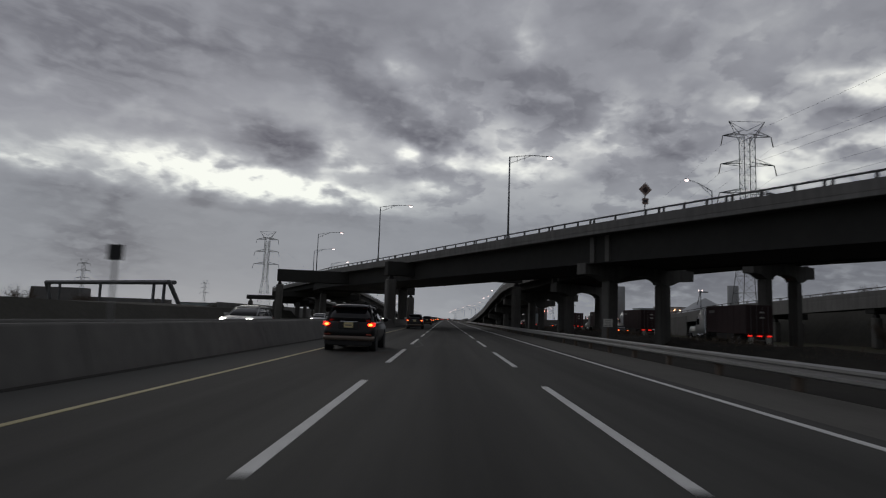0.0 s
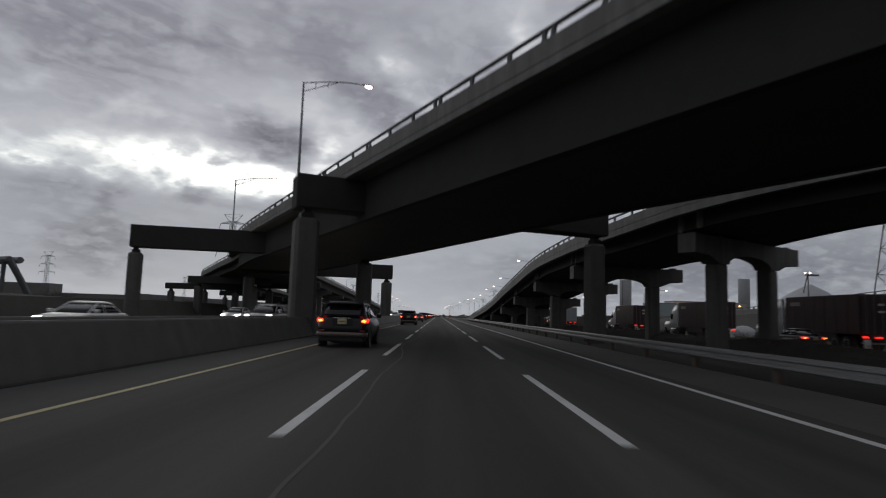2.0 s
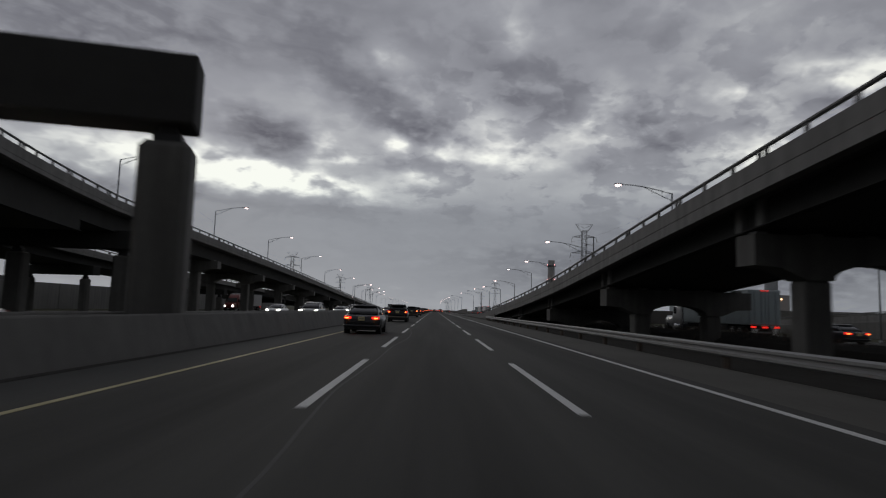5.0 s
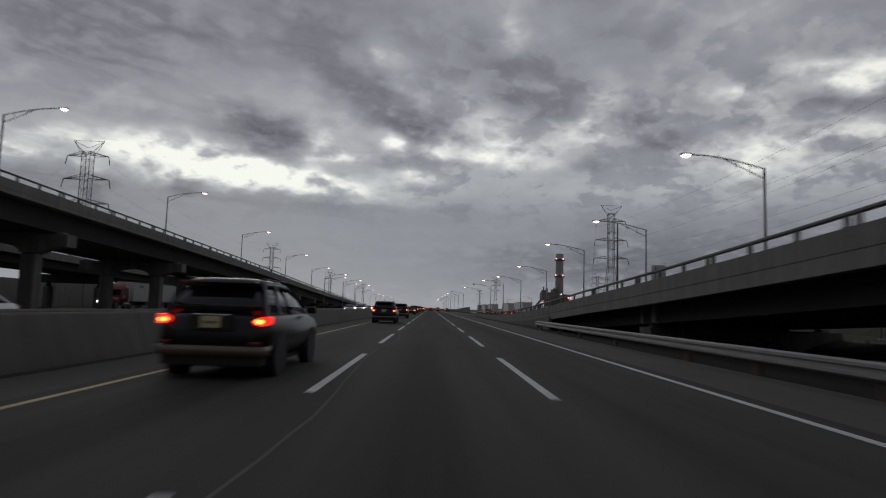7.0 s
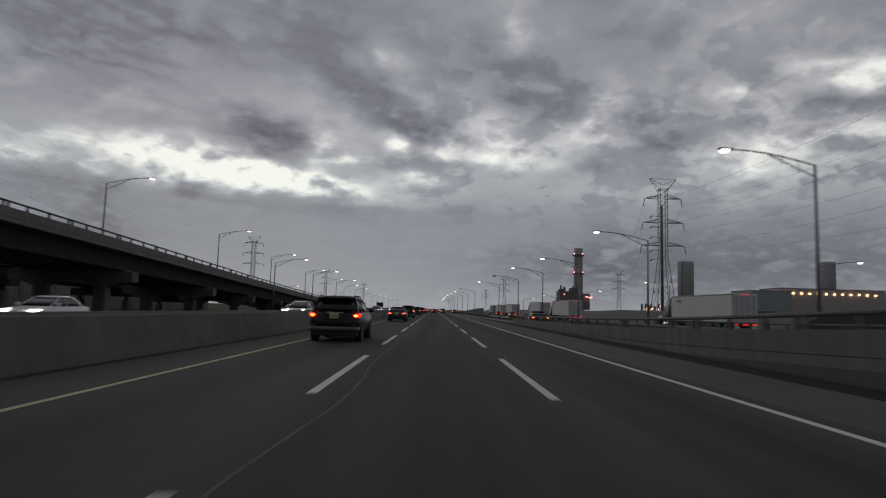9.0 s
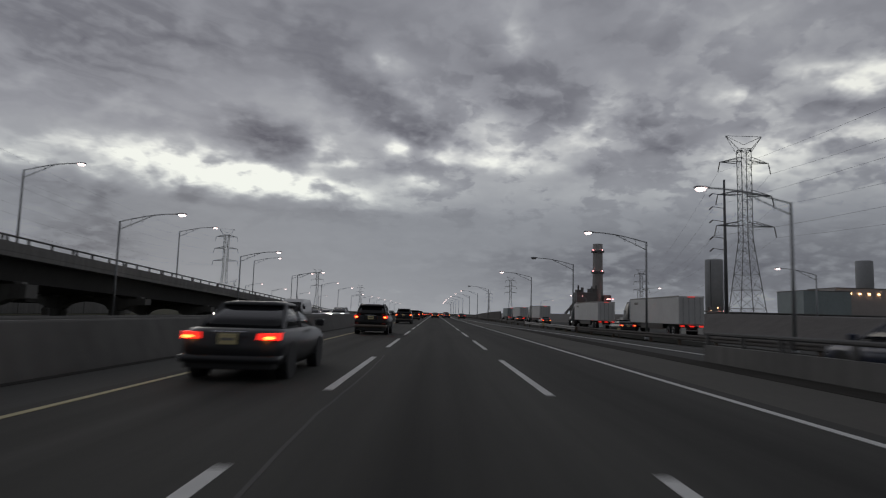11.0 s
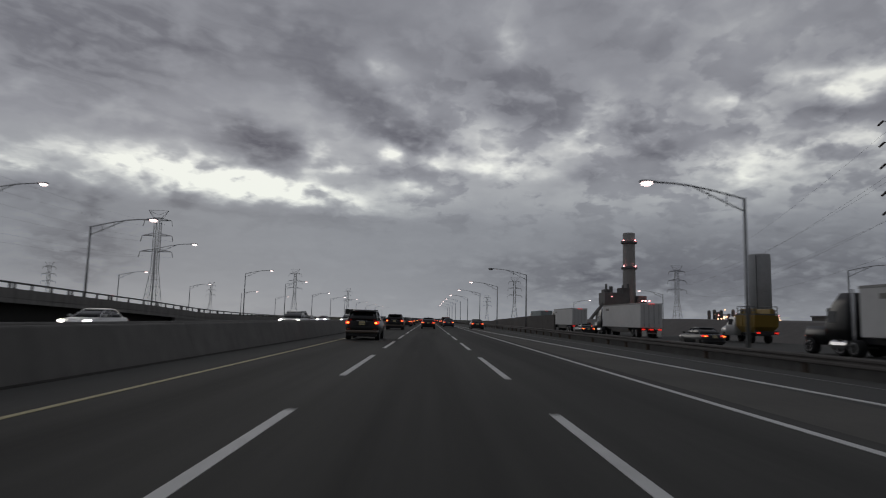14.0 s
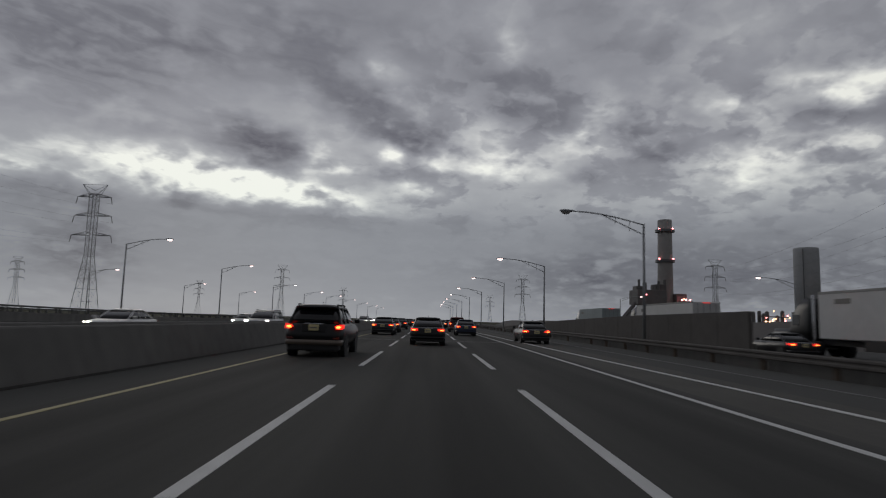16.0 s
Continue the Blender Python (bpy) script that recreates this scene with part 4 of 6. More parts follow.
def cable(ends, sag, r=0.019):
    bm = bmesh.new()
    for a, b in ends:
        a, b = Vector(a), Vector(b)
        pts = [a.lerp(b, t / 14) - Vector((0, 0, sag * 4 * (t / 14) * (1 - t / 14))) for t in range(15)]
        loft(bm, [[p + Vector((r * math.cos(k * math.pi / 2), 0, r * math.sin(k * math.pi / 2))) for k in range(4)] for p in pts])
    ob = part("power_cable", bm, WIRE, None)
    return tagged(ob, "thin sagging aluminium power cable between lattice towers", "cable", "power cables")


for s in (-1, 1):
    for k, reach in enumerate((7.1, 6.7, 6.1)):
        near, far, rest = 50.4 * (0.66, 0.795, 0.93)[k] - 3.2, 44.6 * (0.53, 0.69, 0.86)[k] - 3.2, (0.61, 0.76, 0.905)[k]
        cable([((69 + s * reach, 141.5, near), (70 + s * reach, 418.0, far))], 7)
        cable([((70 + s * reach, 418.0, far), (142.5 + s * reach * 0.8, 708.0, 36.0 * rest - 2.5))], 7)
        cable([((69 + s * reach, 141.5, near), (75 + s * reach, -180.0, near))], 7)
        cable([((-107 + s * reach * 1.12, 366.5, 50 * rest - 3.4), (-110 + s * reach * 0.96, 603.0, 42.8 * rest - 3))], 6, 0.013)


def steel_pole():
    t = thing("utility_pole", "tall dark steel utility pole with short stub arms", "pole")
    part("mast", tube(bmesh.new(), (0, 0, 0), (0, 0, 44.2), 0.62, 0.3, 12), LATTICE, t, smooth=True)
    for k, z in enumerate((23.0, 26.5, 31.5, 35.5, 39.5)):
        bm = tube(bmesh.new(), (0, 0, z), (-3.6, 0, z + 0.4), 0.12, 0.08, 6)
        arm = part("stub_arm", bm, LATTICE, t)
        bm = tube(bmesh.new(), (-3.6, 0, z + 0.4), (-4.6, 0, z - 0.5), 0.2, 0.2, 6)
        part("insulator", bm, INSULATOR, arm)
    return t


steel_pole().matrix_basis = pose(85.5, 461.0, -0.75)


# ---- power station and other buildings in the distance ----
def power_station():
    s = thing("smoke_stack", "tall grey concrete smoke stack with two dark platforms and lit beacons", "chimney")
    part("shaft", lathe(bmesh.new(), ((3.5, -0.8), (3.25, 15), (3.05, 30), (2.95, 47.0), (2.65, 47.0), (2.65, 46.2)), 100.6, 664), BRICKY, s, smooth=True)
    for z in (28.5, 41.5):
        bm = lathe(bmesh.new(), ((3.1, z), (4.0, z + 0.25), (4.0, z + 1.3), (3.85, z + 1.3), (3.85, z + 0.4), (3.0, z + 0.4)), 100.6, 664)
        part("platform", bm, LATTICE, s, "dark ring platform")
        for a in (215, 300):
            bm = bmesh.new()
            bmesh.ops.create_icosphere(bm, subdivisions=1, radius=0.36, matrix=Matrix.Translation((100.6 + 4.15 * math.cos(radians(a)), 664 + 4.15 * math.sin(radians(a)), z + 1.5)))
            part("beacon", bm, RED_BEACON, s, "lit red beacon")
    b = thing("boiler_house", "dark clad boiler house with hoppers and ducts beside the stack", "industrial building")
    for x, y, w, d, z0, z1 in ((91.5, 660, 12, 11, 10.2, 16.3), (92.5, 661, 7.5, 8, -0.75, 10.2), (97.2, 663, 4.6, 6, -0.75, 19.0), (88.0, 661, 3.4, 5, 16.3, 18.0), (84.0, 658, 3.0, 5, -0.75, 7.5)):
        part("block", box(bmesh.new(), x, y, z0, w, d, z1 - z0, 0, 0.15), CLADDING, b)
    for x, z0, z1, r in ((87.2, 17.5, 20.6, 0.55), (89.6, 16, 19.4, 0.9), (93.4, 16, 18.6, 0.7), (95.4, 16, 20.2, 0.5), (98.0, 19, 20.8, 0.6)):
        part("vent_pipe", tube(bmesh.new(), (x, 658, z0 - 0.5), (x, 658, z1), r, r, 8), CLADDING, b)
    for x in (86.2, 89.0, 94.0, 96.8):
        part("hopper_leg", bar(bmesh.new(), (x, 655.2, -0.7), (x, 655.2, 10.4), 0.45), LATTICE, b)
    part("duct", tube(bmesh.new(), (97.5, 660, 12.0), (101.0, 663, 14.5), 1.1, 1.1, 10), CLADDING, b)
    part("conveyor", bar(bmesh.new(), (79.0, 657, 3.0), (87.0, 658, 12.5), 1.1), CLADDING, b)
    for z in (5.0, 9.0):
        part("walkway", bar(bmesh.new(), (83, 654.6, z), (104, 654.6, z), 0.25), LATTICE, b)
    rnd = random.Random(4)
    for k in range(8):
        bm = bmesh.new()
        bmesh.ops.create_icosphere(bm, subdivisions=1, radius=0.26, matrix=Matrix.Translation((rnd.uniform(84, 106), 653.5, rnd.uniform(4, 15))))
        part("floodlight", bm, RED_BEACON if k % 3 else AMBER_FLOOD, b)
    part("duct_house", box(bmesh.new(), 105.4, 662, 4.0, 4.6, 6, 11.2, 0, 0.15), CLADDING, b)
    for x in (104.6, 106.2, 108.0):
        bm = bmesh.new()
        bmesh.ops.create_icosphere(bm, subdivisions=1, radius=0.42, matrix=Matrix.Translation((x, 656.5, 12.6)))
        part("floodlight", bm, RED_BEACON, b)
    t = thing("storage_silo", "tall plain grey concrete silo", "silo")
    part("shell", lathe(bmesh.new(), ((6.3, -0.8), (6.3, 45.4), (6.1, 46.2), (5.7, 46.2)), 205, 734, 32), SILO, t, smooth=True)
    part("ladder", box(bmesh.new(), 200.2, 729, -0.8, 0.5, 0.4, 46.0), LATTICE, t)
    t2 = thing("storage_silo", "tall grey concrete silo far behind the warehouses", "silo")
    part("shell", lathe(bmesh.new(), ((6.9, -0.8), (6.9, 57.0), (6.6, 58.0), (6.2, 58.0)), 381, 826, 32), SILO, t2, smooth=True)
    rack = thing("refinery_units", "distant refinery pipework with many small lit lamps", "refinery")
    for x0, x1, n in ((157, 169, 7), (180, 192, 7)):
        for k in range(n):
            x, y, h = x0 + (x1 - x0) * (k + rnd.uniform(0.2, 0.8)) / n, rnd.uniform(690, 705), rnd.uniform(5, 10.5)
            part("column_vessel", lathe(bmesh.new(), ((0.9, -0.7), (0.9, h), (0.4, h + 0.6)), x, y, 10), CLADDING, rack)
        for z in (4.5, 7.5):
            part("pipe_deck", bar(bmesh.new(), (x0 - 1, 692, z), (x1 + 1, 692, z), 0.35), CLADDING, rack)
        for k in range(int(n * 2.4)):
            bm = bmesh.new()
            bmesh.ops.create_icosphere(bm, subdivisions=1, radius=rnd.uniform(0.2, 0.44), matrix=Matrix.Translation((rnd.uniform(x0, x1), 689, rnd.triangular(3.6, 10.5, 4.5))))
            part("floodlight", bm, AMBER_FLOOD if k % 3 else RED_BEACON, rack)


power_station()


def shed(x, y, w, d, h, wall, label, turn=0.0, band=False):
    s = thing("industrial_shed", label, "building", "sheds beside the motorway")
    part("wall", box(bmesh.new(), 0, 0, -0.75, w, d, h + 0.75, 0, 0.05), wall, s)
    part("roof", box(bmesh.new(), 0, 0, h, w + 0.6, d + 0.6, 0.35, 0, 0.05), CLADDING, s)
    n = int(w // 4)
    made = None
    for k in range(n):
        m = pose(-w / 2 + (k + 0.5) * w / n, -d / 2 - 0.03, 0.2)
        if made is None:
            made = part("wall_panel", box(bmesh.new(), 0, 0, 0, w / n - 0.14, 0.06, h - 0.4), wall, s)
            made.matrix_basis = m
        else:
            shared("wall_panel", made, s, m)
    if band:
        for k in range(int(w // 5)):
            bm = box(bmesh.new(), -w / 2 + 2.5 + k * 5, -d / 2 - 0.4, h - 3.2, 1.1, 0.6, 0.8, 0, 0.1)
            part("wall_lamp", bm, AMBER_FLOOD, s, "lit orange wall lamp")
    s.matrix_basis = pose(x, y, 0, 0, 0, turn)
    return s


shed(196, 600, 24, 24, 17.5, TEAL, "tall pale green-grey shed behind the bank")
shed(240, 612, 64, 24, 20.0, PINKWALL, "long pale warehouse with a row of lit wall lamps", 0, True)
shed(-560, 905, 70, 30, 27.0, CLADDING, "distant grey block beyond the far bank")
shed(-470, 930, 110, 30, 15.0, CLADDING, "distant low grey hall beyond the far bank")
shed(140, 520, 60, 20, 4.5, RUSTWALL, "low brown brick shed")
shed(-150, 420, 50, 20, 6.0, TEAL, "low grey shed across the motorway")

wall = thing("panel_wall", "brown stained panel wall climbing beside the slip road", "wall", kind="structure")
made = None
wall_line = [Vector(p) for p in ((16.05, 431.8, 2.2), (15.1, 448.0, 2.05), (14.2, 471.0, 1.6), (13.4, 490.0, 1.1), (12.6, 525.0, 0.1), (12.2, 560.0, -0.4))]
for k in range(42):
    p = at_y(wall_line, 431.8 + k * 3.02)
    q = at_y(wall_line, 431.8 + (k + 1) * 3.02)
    m = pose(p.x, p.y, p.z - 3.0, math.degrees(math.atan2(q.z - p.z, 3.02)), 0, math.degrees(math.atan2(p.x - q.x, 3.02)))
    if made is None:
        made = part("wall_panel", box(bmesh.new(), 0, 1.5, 0, 0.2, 3.005, 3.0, 0, 0.02), RUSTWALL, wall)
        made.matrix_basis = m
    else:
        shared("wall_panel", made, wall, m)
plain("earth_bank", loft(bmesh.new(), [[(40, y, -0.75), (90, y, -0.75), (88, y, 2.6 + 0.3 * math.sin(y * 0.05)), (46, y, 2.2 + 0.3 * math.sin(y * 0.07))] for y in range(300, 800, 20)]), RUSTWALL, "low brown earth bank beyond the lorry carriageway", "bank")

plain("far_bank", loft(bmesh.new(), [[(-54, y, -0.75), (-42, y, -0.75), (-44.5, y, 2.0 + 0.2 * math.sin(y * 0.05)), (-50, y, 2.1 + 0.2 * math.sin(y * 0.07))] for y in range(-60, 185, 15)]), BANK, "low dull earth bank beyond the opposite carriageway", "bank")

def bank_top(y):
    return 5.4 - 2.4 * min(max((y - 118) / 40, 0), 1)


plain("side_bank", loft(bmesh.new(), [[(64.5, y, -0.75), (100, y, -0.75), (97, y, bank_top(y) + 0.3 * math.sin(y * 0.06)), (69, y, bank_top(y) - 0.3 + 0.4 * math.sin(y * 0.13) + 0.2 * math.sin(y * 0.41))] for y in range(-60, 300, 5)]), BANK, "low dark earth bank behind the descending ramp", "bank")

far_wall = thing("panel_wall", "long pale grey panel wall beyond the far ramp", "wall", kind="structure")
made = None
for k in range(46):
    m = pose(-72.0 - 0.1 * (k % 2), 196 + k * 5.04, -0.75)
    if made is None:
        made = part("wall_panel", box(bmesh.new(), 0, 2.5, 0, 0.25, 5.0, 4.9, 0, 0.03), PARAPET, far_wall)
        made.matrix_basis = m
    else:
        shared("wall_panel", made, far_wall, m)


def notice_board():
    s = thing("roadside_sign", "small pale notice panel on a dark timber post beneath the flyover", "sign")
    part("post", box(bmesh.new(), 0, 0.06, -0.6, 0.16, 0.1, 2.2, 0, 0.01), TIMBER, s)
    panel = part("panel", box(bmesh.new(), 0, 0, 1.12, 0.7, 0.03, 0.6, 0, 0.01), PLATE_PALE, s)
    for k in range(4):
        part("print_bar", box(bmesh.new(), -0.02 + 0.03 * (k % 2), -0.018, 1.2 + 0.13 * k, 0.5 - 0.08 * (k % 2), 0.006, 0.035), BAR_PALE, panel)
    s.matrix_basis = pose(12.2, 47.3, 0)
    w = thing("junction_box", "small white box on the median barrier beside a column", "box")
    part("case", box(bmesh.new(), 0, 0, 0, 0.36, 0.5, 0.3, 0, 0.03), WHITEWALL, w)
    part("lid", box(bmesh.new(), 0, 0, 0.3, 0.4, 0.54, 0.04, 0, 0.01), WHITEWALL, w)
    w.matrix_basis = pose(-7.28, 114.0, 0.98)
    for k, (x, y) in enumerate(((12.75, 350.3), (14.2, 326.0))):
        d = thing("delineator", "short pale marker post on the guardrail", "marker post", "delineators")
        part("post", box(bmesh.new(), 0, 0, -0.3, 0.08, 0.05, 0.9, 0, 0.01), TIMBER, d)
        part("reflector", box(bmesh.new(), 0, -0.035, 0.2, 0.22, 0.02, 0.36, 0, 0.01), PLATE, d, "pale yellow reflector")
        d.matrix_basis = pose(x - 0.35, y, 0)


notice_board()


def median_sign():
    s = thing("median_sign", "small dark square sign on a thin post on the median barrier", "sign")
    part("post", box(bmesh.new(), 0, 0.03, 0, 0.06, 0.04, 1.64, 0, 0.006), GALV, s)
    part("panel", box(bmesh.new(), 0, 0, 1.33, 0.34, 0.02, 0.34, 0, 0.006), TRIM, s, "dark square panel")
    for z in (1.4, 1.56):
        part("bracket", box(bmesh.new(), 0, 0.018, z, 0.3, 0.014, 0.03), GALV, s)
    s.matrix_basis = pose(-7.28, 13.25, 0.978)


median_sign()


def flood_mast():
    s = thing("floodlight_mast", "grey mast with a lit floodlight platform over the stockpile", "floodlight")
    part("mast", tube(bmesh.new(), (0, 0, -0.8), (0, 0, 10.7), 0.16, 0.1, 10), LATTICE, s, smooth=True)
    part("platform", box(bmesh.new(), 0.7, 0, 10.3, 2.2, 0.8, 0.3, 0, 0.02), LATTICE, s)
    part("boom", bar(bmesh.new(), (-0.1, 0, 10.4), (-0.9, 0, 7.2), 0.16), LATTICE, s, "dark sloping boom")
    for x in (-0.7, 0.2):
        bm = bmesh.new()
        bmesh.ops.create_icosphere(bm, subdivisions=1, radius=0.16, matrix=Matrix.Translation((x, -0.35, 10.8)))
        part("floodlight", bm, LAMP_ON, s, "lit floodlight")
    s.matrix_basis = pose(65.6, 160.5, 0)


flood_mast()
pile = thing("stockpile", "pale conical stockpile of loose bulk material behind the ramp", "stockpile")
bm = lathe(bmesh.new(), ((15.0, -0.9), (12.5, 1.4), (9.0, 4.2), (5.6, 6.7), (2.8, 8.8), (0.9, 10.0), (0.15, 10.4)), sides=40)
pile_rnd = random.Random(8)
for v in bm.verts:
    r = math.hypot(v.co.x, v.co.y)
    a = math.atan2(v.co.y, v.co.x)
    v.co.z += 0.03 * r * (math.sin(5 * a + 0.3 * r) + pile_rnd.uniform(-0.5, 0.5)) if r < 14 else 0.0
part("mound", bm, SILO, pile, smooth=True)
pile.matrix_basis = pose(68.6, 165.0, -0.05) @ Matrix.Diagonal((1.0, 1.0, 0.88, 1.0))


def gantry():
    g = thing("pipe_bridge", "dark steel pipe bridge with sloping end legs", "pipe bridge")
    a, b = Vector((-113.6, 176.0, 7.7)), Vector((-63.0, 141.0, 7.4))
    d = (b - a).normalized()
    for k, o in enumerate((0.0, 1.4)):
        bm = bmesh.new()
        off = Vector((-d.y, d.x, 0)) * o
        tube(bm, a + off, b + off, 0.5, 0.5, 8)
        part("pipe", bm, LATTICE, g)
    for end, s in ((b, 1), (a, -1)):
        bm = tube(bmesh.new(), end, end + d * 2.2 * s + Vector((0.6, 5.5, -8.1)), 0.5, 0.5, 8)
        part("sloping_leg", bm, LATTICE, g)
    for t in (0.04, 0.14, 0.5, 0.9, 0.97):
        p = a.lerp(b, t)
        bm = bar(bmesh.new(), p, (p.x, p.y, -0.75), 0.55)
        part("post", bm, LATTICE, g)


gantry()


# warning sign on the flyover parapet
def warning_sign():
    s = thing("warning_sign", "weathered orange diamond warning sign with a small plate on the parapet", "road sign")
    p = at_y(A_EDGE, 45.8)
    part("post", tube(bmesh.new(), (0, 0, -0.4), (0, 0, 1.95), 0.05, 0.05, 8), POLE, s)
    bm = bmesh.new()
    bmesh.ops.create_cube(bm, size=1, matrix=pose(0, -0.09, 1.5, 0, 45, 0) @ Matrix.Diagonal((0.74, 0.03, 0.74, 1)))
    part("diamond", bm, SIGN, s)
    face = part("plate", box(bmesh.new(), 0, -0.09, 0.38, 0.5, 0.03, 0.46, 0, 0.005), SIGN, s)
    part("print_bar", box(bmesh.new(), 0, -0.11, 0.5, 0.3, 0.01, 0.22), BAR, face)
    bm = bmesh.new()
    bmesh.ops.create_cube(bm, size=1, matrix=pose(0, -0.11, 1.47, 0, 45, 0) @ Matrix.Diagonal((0.36, 0.012, 0.36, 1)))
    part("symbol", bm, TARP, s, "dark faded symbol")
    s.matrix_basis = pose(p.x, p.y, p.z, 0, 0, 10)


warning_sign()
# far overhead sign panel of the opposite direction
s = thing("gantry_sign", "dark back of a large road sign on two posts", "road sign")
part("panel", box(bmesh.new(), 0, 0, 4.4, 4.6, 0.15, 3.0, 0, 0.03), TRIM, s)
for x in (-1.5, 1.5):
    part("post", tube(bmesh.new(), (x, 0.15, 0), (x, 0.15, 7.2), 0.1, 0.1, 8), POLE, s)
s.matrix_basis = pose(-36.0, 640, -2.6)


def shrub(x, y, size, seed, z=-0.75):
    """A bare winter shrub: many thin stems that fork outwards."""
    rnd = random.Random(seed)
    s = thing("winter_shrub", "bare dark winter shrub with tangled thin branches", "shrub", "shrubs beside the road")
    bm, tips = bmesh.new(), bmesh.new()
    for k in range(16):
        a = rnd.uniform(0, math.tau)
        p = Vector((rnd.uniform(-0.5, 0.5) * size * 0.4, rnd.uniform(-0.5, 0.5) * size * 0.4, 0))
        q = p + Vector((math.cos(a) * 0.35 * size, math.sin(a) * 0.35 * size, rnd.uniform(0.55, 0.8) * size))
        tube(bm, p, q, 0.035 * size / 2, 0.02 * size / 2, 5)
        for j in range(9):
            b = p.lerp(q, rnd.uniform(0.35, 1.0))
            c = b + Vector((rnd.uniform(-0.32, 0.32), rnd.uniform(-0.32, 0.32), rnd.uniform(0.05, 0.38))) * size
            tube(tips, b, c, 0.02 * size / 2, 0.008, 4)
            for i in range(5):
                e = b.lerp(c, rnd.uniform(0.3, 1.0))
                tube(tips, e, e + Vector((rnd.uniform(-0.16, 0.16), rnd.uniform(-0.16, 0.16), rnd.uniform(-0.02, 0.18))) * size, 0.012, 0.006, 3, False)
    part("stem", bm, TIMBER, s)
    tagged(part("twig_tangle", tips, TIMBER, s), kind="stuff")
    s.matrix_basis = pose(x, y, z - 0.25 if z > 0 else z, 0, 0, rnd.uniform(0, 360))


def dry_brush():
    """A low berm with a tangle of dry stalks on it."""
    rnd = random.Random(21)
    line = straight(-60, 232, 0, 0, 4.0)
    plain("brush_berm", loft(bmesh.new(), [[(19.6, p.y, -0.5), (22.95, p.y, -0.5), (22.7, p.y, 0.12 + 0.1 * math.sin(p.y * 0.31)), (21.2, p.y, 0.3 + 0.12 * math.sin(p.y * 0.23) + 0.08 * math.sin(p.y * 0.9)), (20.2, p.y, -0.1)] for p in line]), DIRT, "low dark earth berm beneath the ramps", "bank")
    verts, faces = [], []
    for k in range(7000):
        x, y = rnd.gauss(21.4, 0.6), rnd.uniform(-20, 230)
        h, a = rnd.uniform(0.35, 1.05) * (0.75 + 0.35 * math.sin(y * 0.37) * math.sin(y * 0.11)), rnd.uniform(0, math.pi)
        w, lx, ly = rnd.uniform(0.012, 0.03), rnd.uniform(-0.3, 0.3), rnd.uniform(-0.3, 0.3)
        n = len(verts)
        z = 0.1 if abs(x - 21.4) < 0.9 else -0.3
        verts += [(x - w * math.cos(a), y - w * math.sin(a), z), (x + w * math.cos(a), y + w * math.sin(a), z), (x + lx * 0.5, y + ly * 0.5, z + h * 0.6), (x + lx, y + ly, z + h)]
        faces += [(n, n + 1, n + 2), (n, n + 2, n + 3)]
    me = bpy.data.meshes.new("dry_brush")
    me.from_pydata(verts, [], faces)
    me.materials.append(TIMBER)
    tagged(new("dry_brush", me), "dark dry stalks of brush on the berm beneath the ramps", "brush", kind="stuff")


dry_brush()
for k in range(5):
    shrub(46 + (k * 7.3) % 7, 20 + k * 11.5, 3.2 + (k * 1.7) % 2.2, k)
for k in range(9):
    shrub(70.5 + (k * 3.7) % 4, 58 + k * 8.2, 2.8 + (k * 1.3) % 1.6, 80 + k, 5.3)
for k, (x, y, size) in enumerate(((-104, 152, 6.5), (-94, 161, 5.5), (-86, 190, 5.0), (-80, 214, 5.0), (-70, 206, 4.2), (-66, 216, 4.2))):
    shrub(x, y, size, 40 + k)


# ---- vehicles ----
def ring(y0, y1, hw, z, r, n=4):
    """A rounded rectangle in plan."""
    out = []
    for cx, cy, a0 in ((hw - r, y1 - r, 0), (-hw + r, y1 - r, 90), (-hw + r, y0 + r, 180), (hw - r, y0 + r, 270)):
        for k in range(n + 1):
            a = radians(a0 + 90 * k / n)
            out.append((cx + r * math.cos(a), cy + r * math.sin(a), z))
    return out


def wheel(parent, x, y, r, w):
    bm = bmesh.new()
    s = 1 if x > 0 else -1
    rings = [[(x + s * dx, y + q * math.cos(k * math.tau / 20), r + q * math.sin(k * math.tau / 20)) for k in range(20)]
             for dx, q in ((-w, r * 0.7), (-w, r * 0.96), (-w * 0.8, r), (-w * 0.2, r), (0, r * 0.95), (0, r * 0.68))]
    loft(bm, rings)
    t = part("wheel", bm, RUBBER, parent, "black tyre", True)
    bm = bmesh.new()
    rings = [[(x + s * dx, y + q * math.cos(k * math.tau / 20), r + q * math.sin(k * math.tau / 20)) for k in range(20)]
             for dx, q in ((-w * 0.5, r * 0.66), (0.004, r * 0.66), (0.004, r * 0.58), (-0.05, r * 0.5), (-0.03, r * 0.15), (0.0, r * 0.1))]
    loft(bm, rings)
    part("rim", bm, RIM, t, "", True)


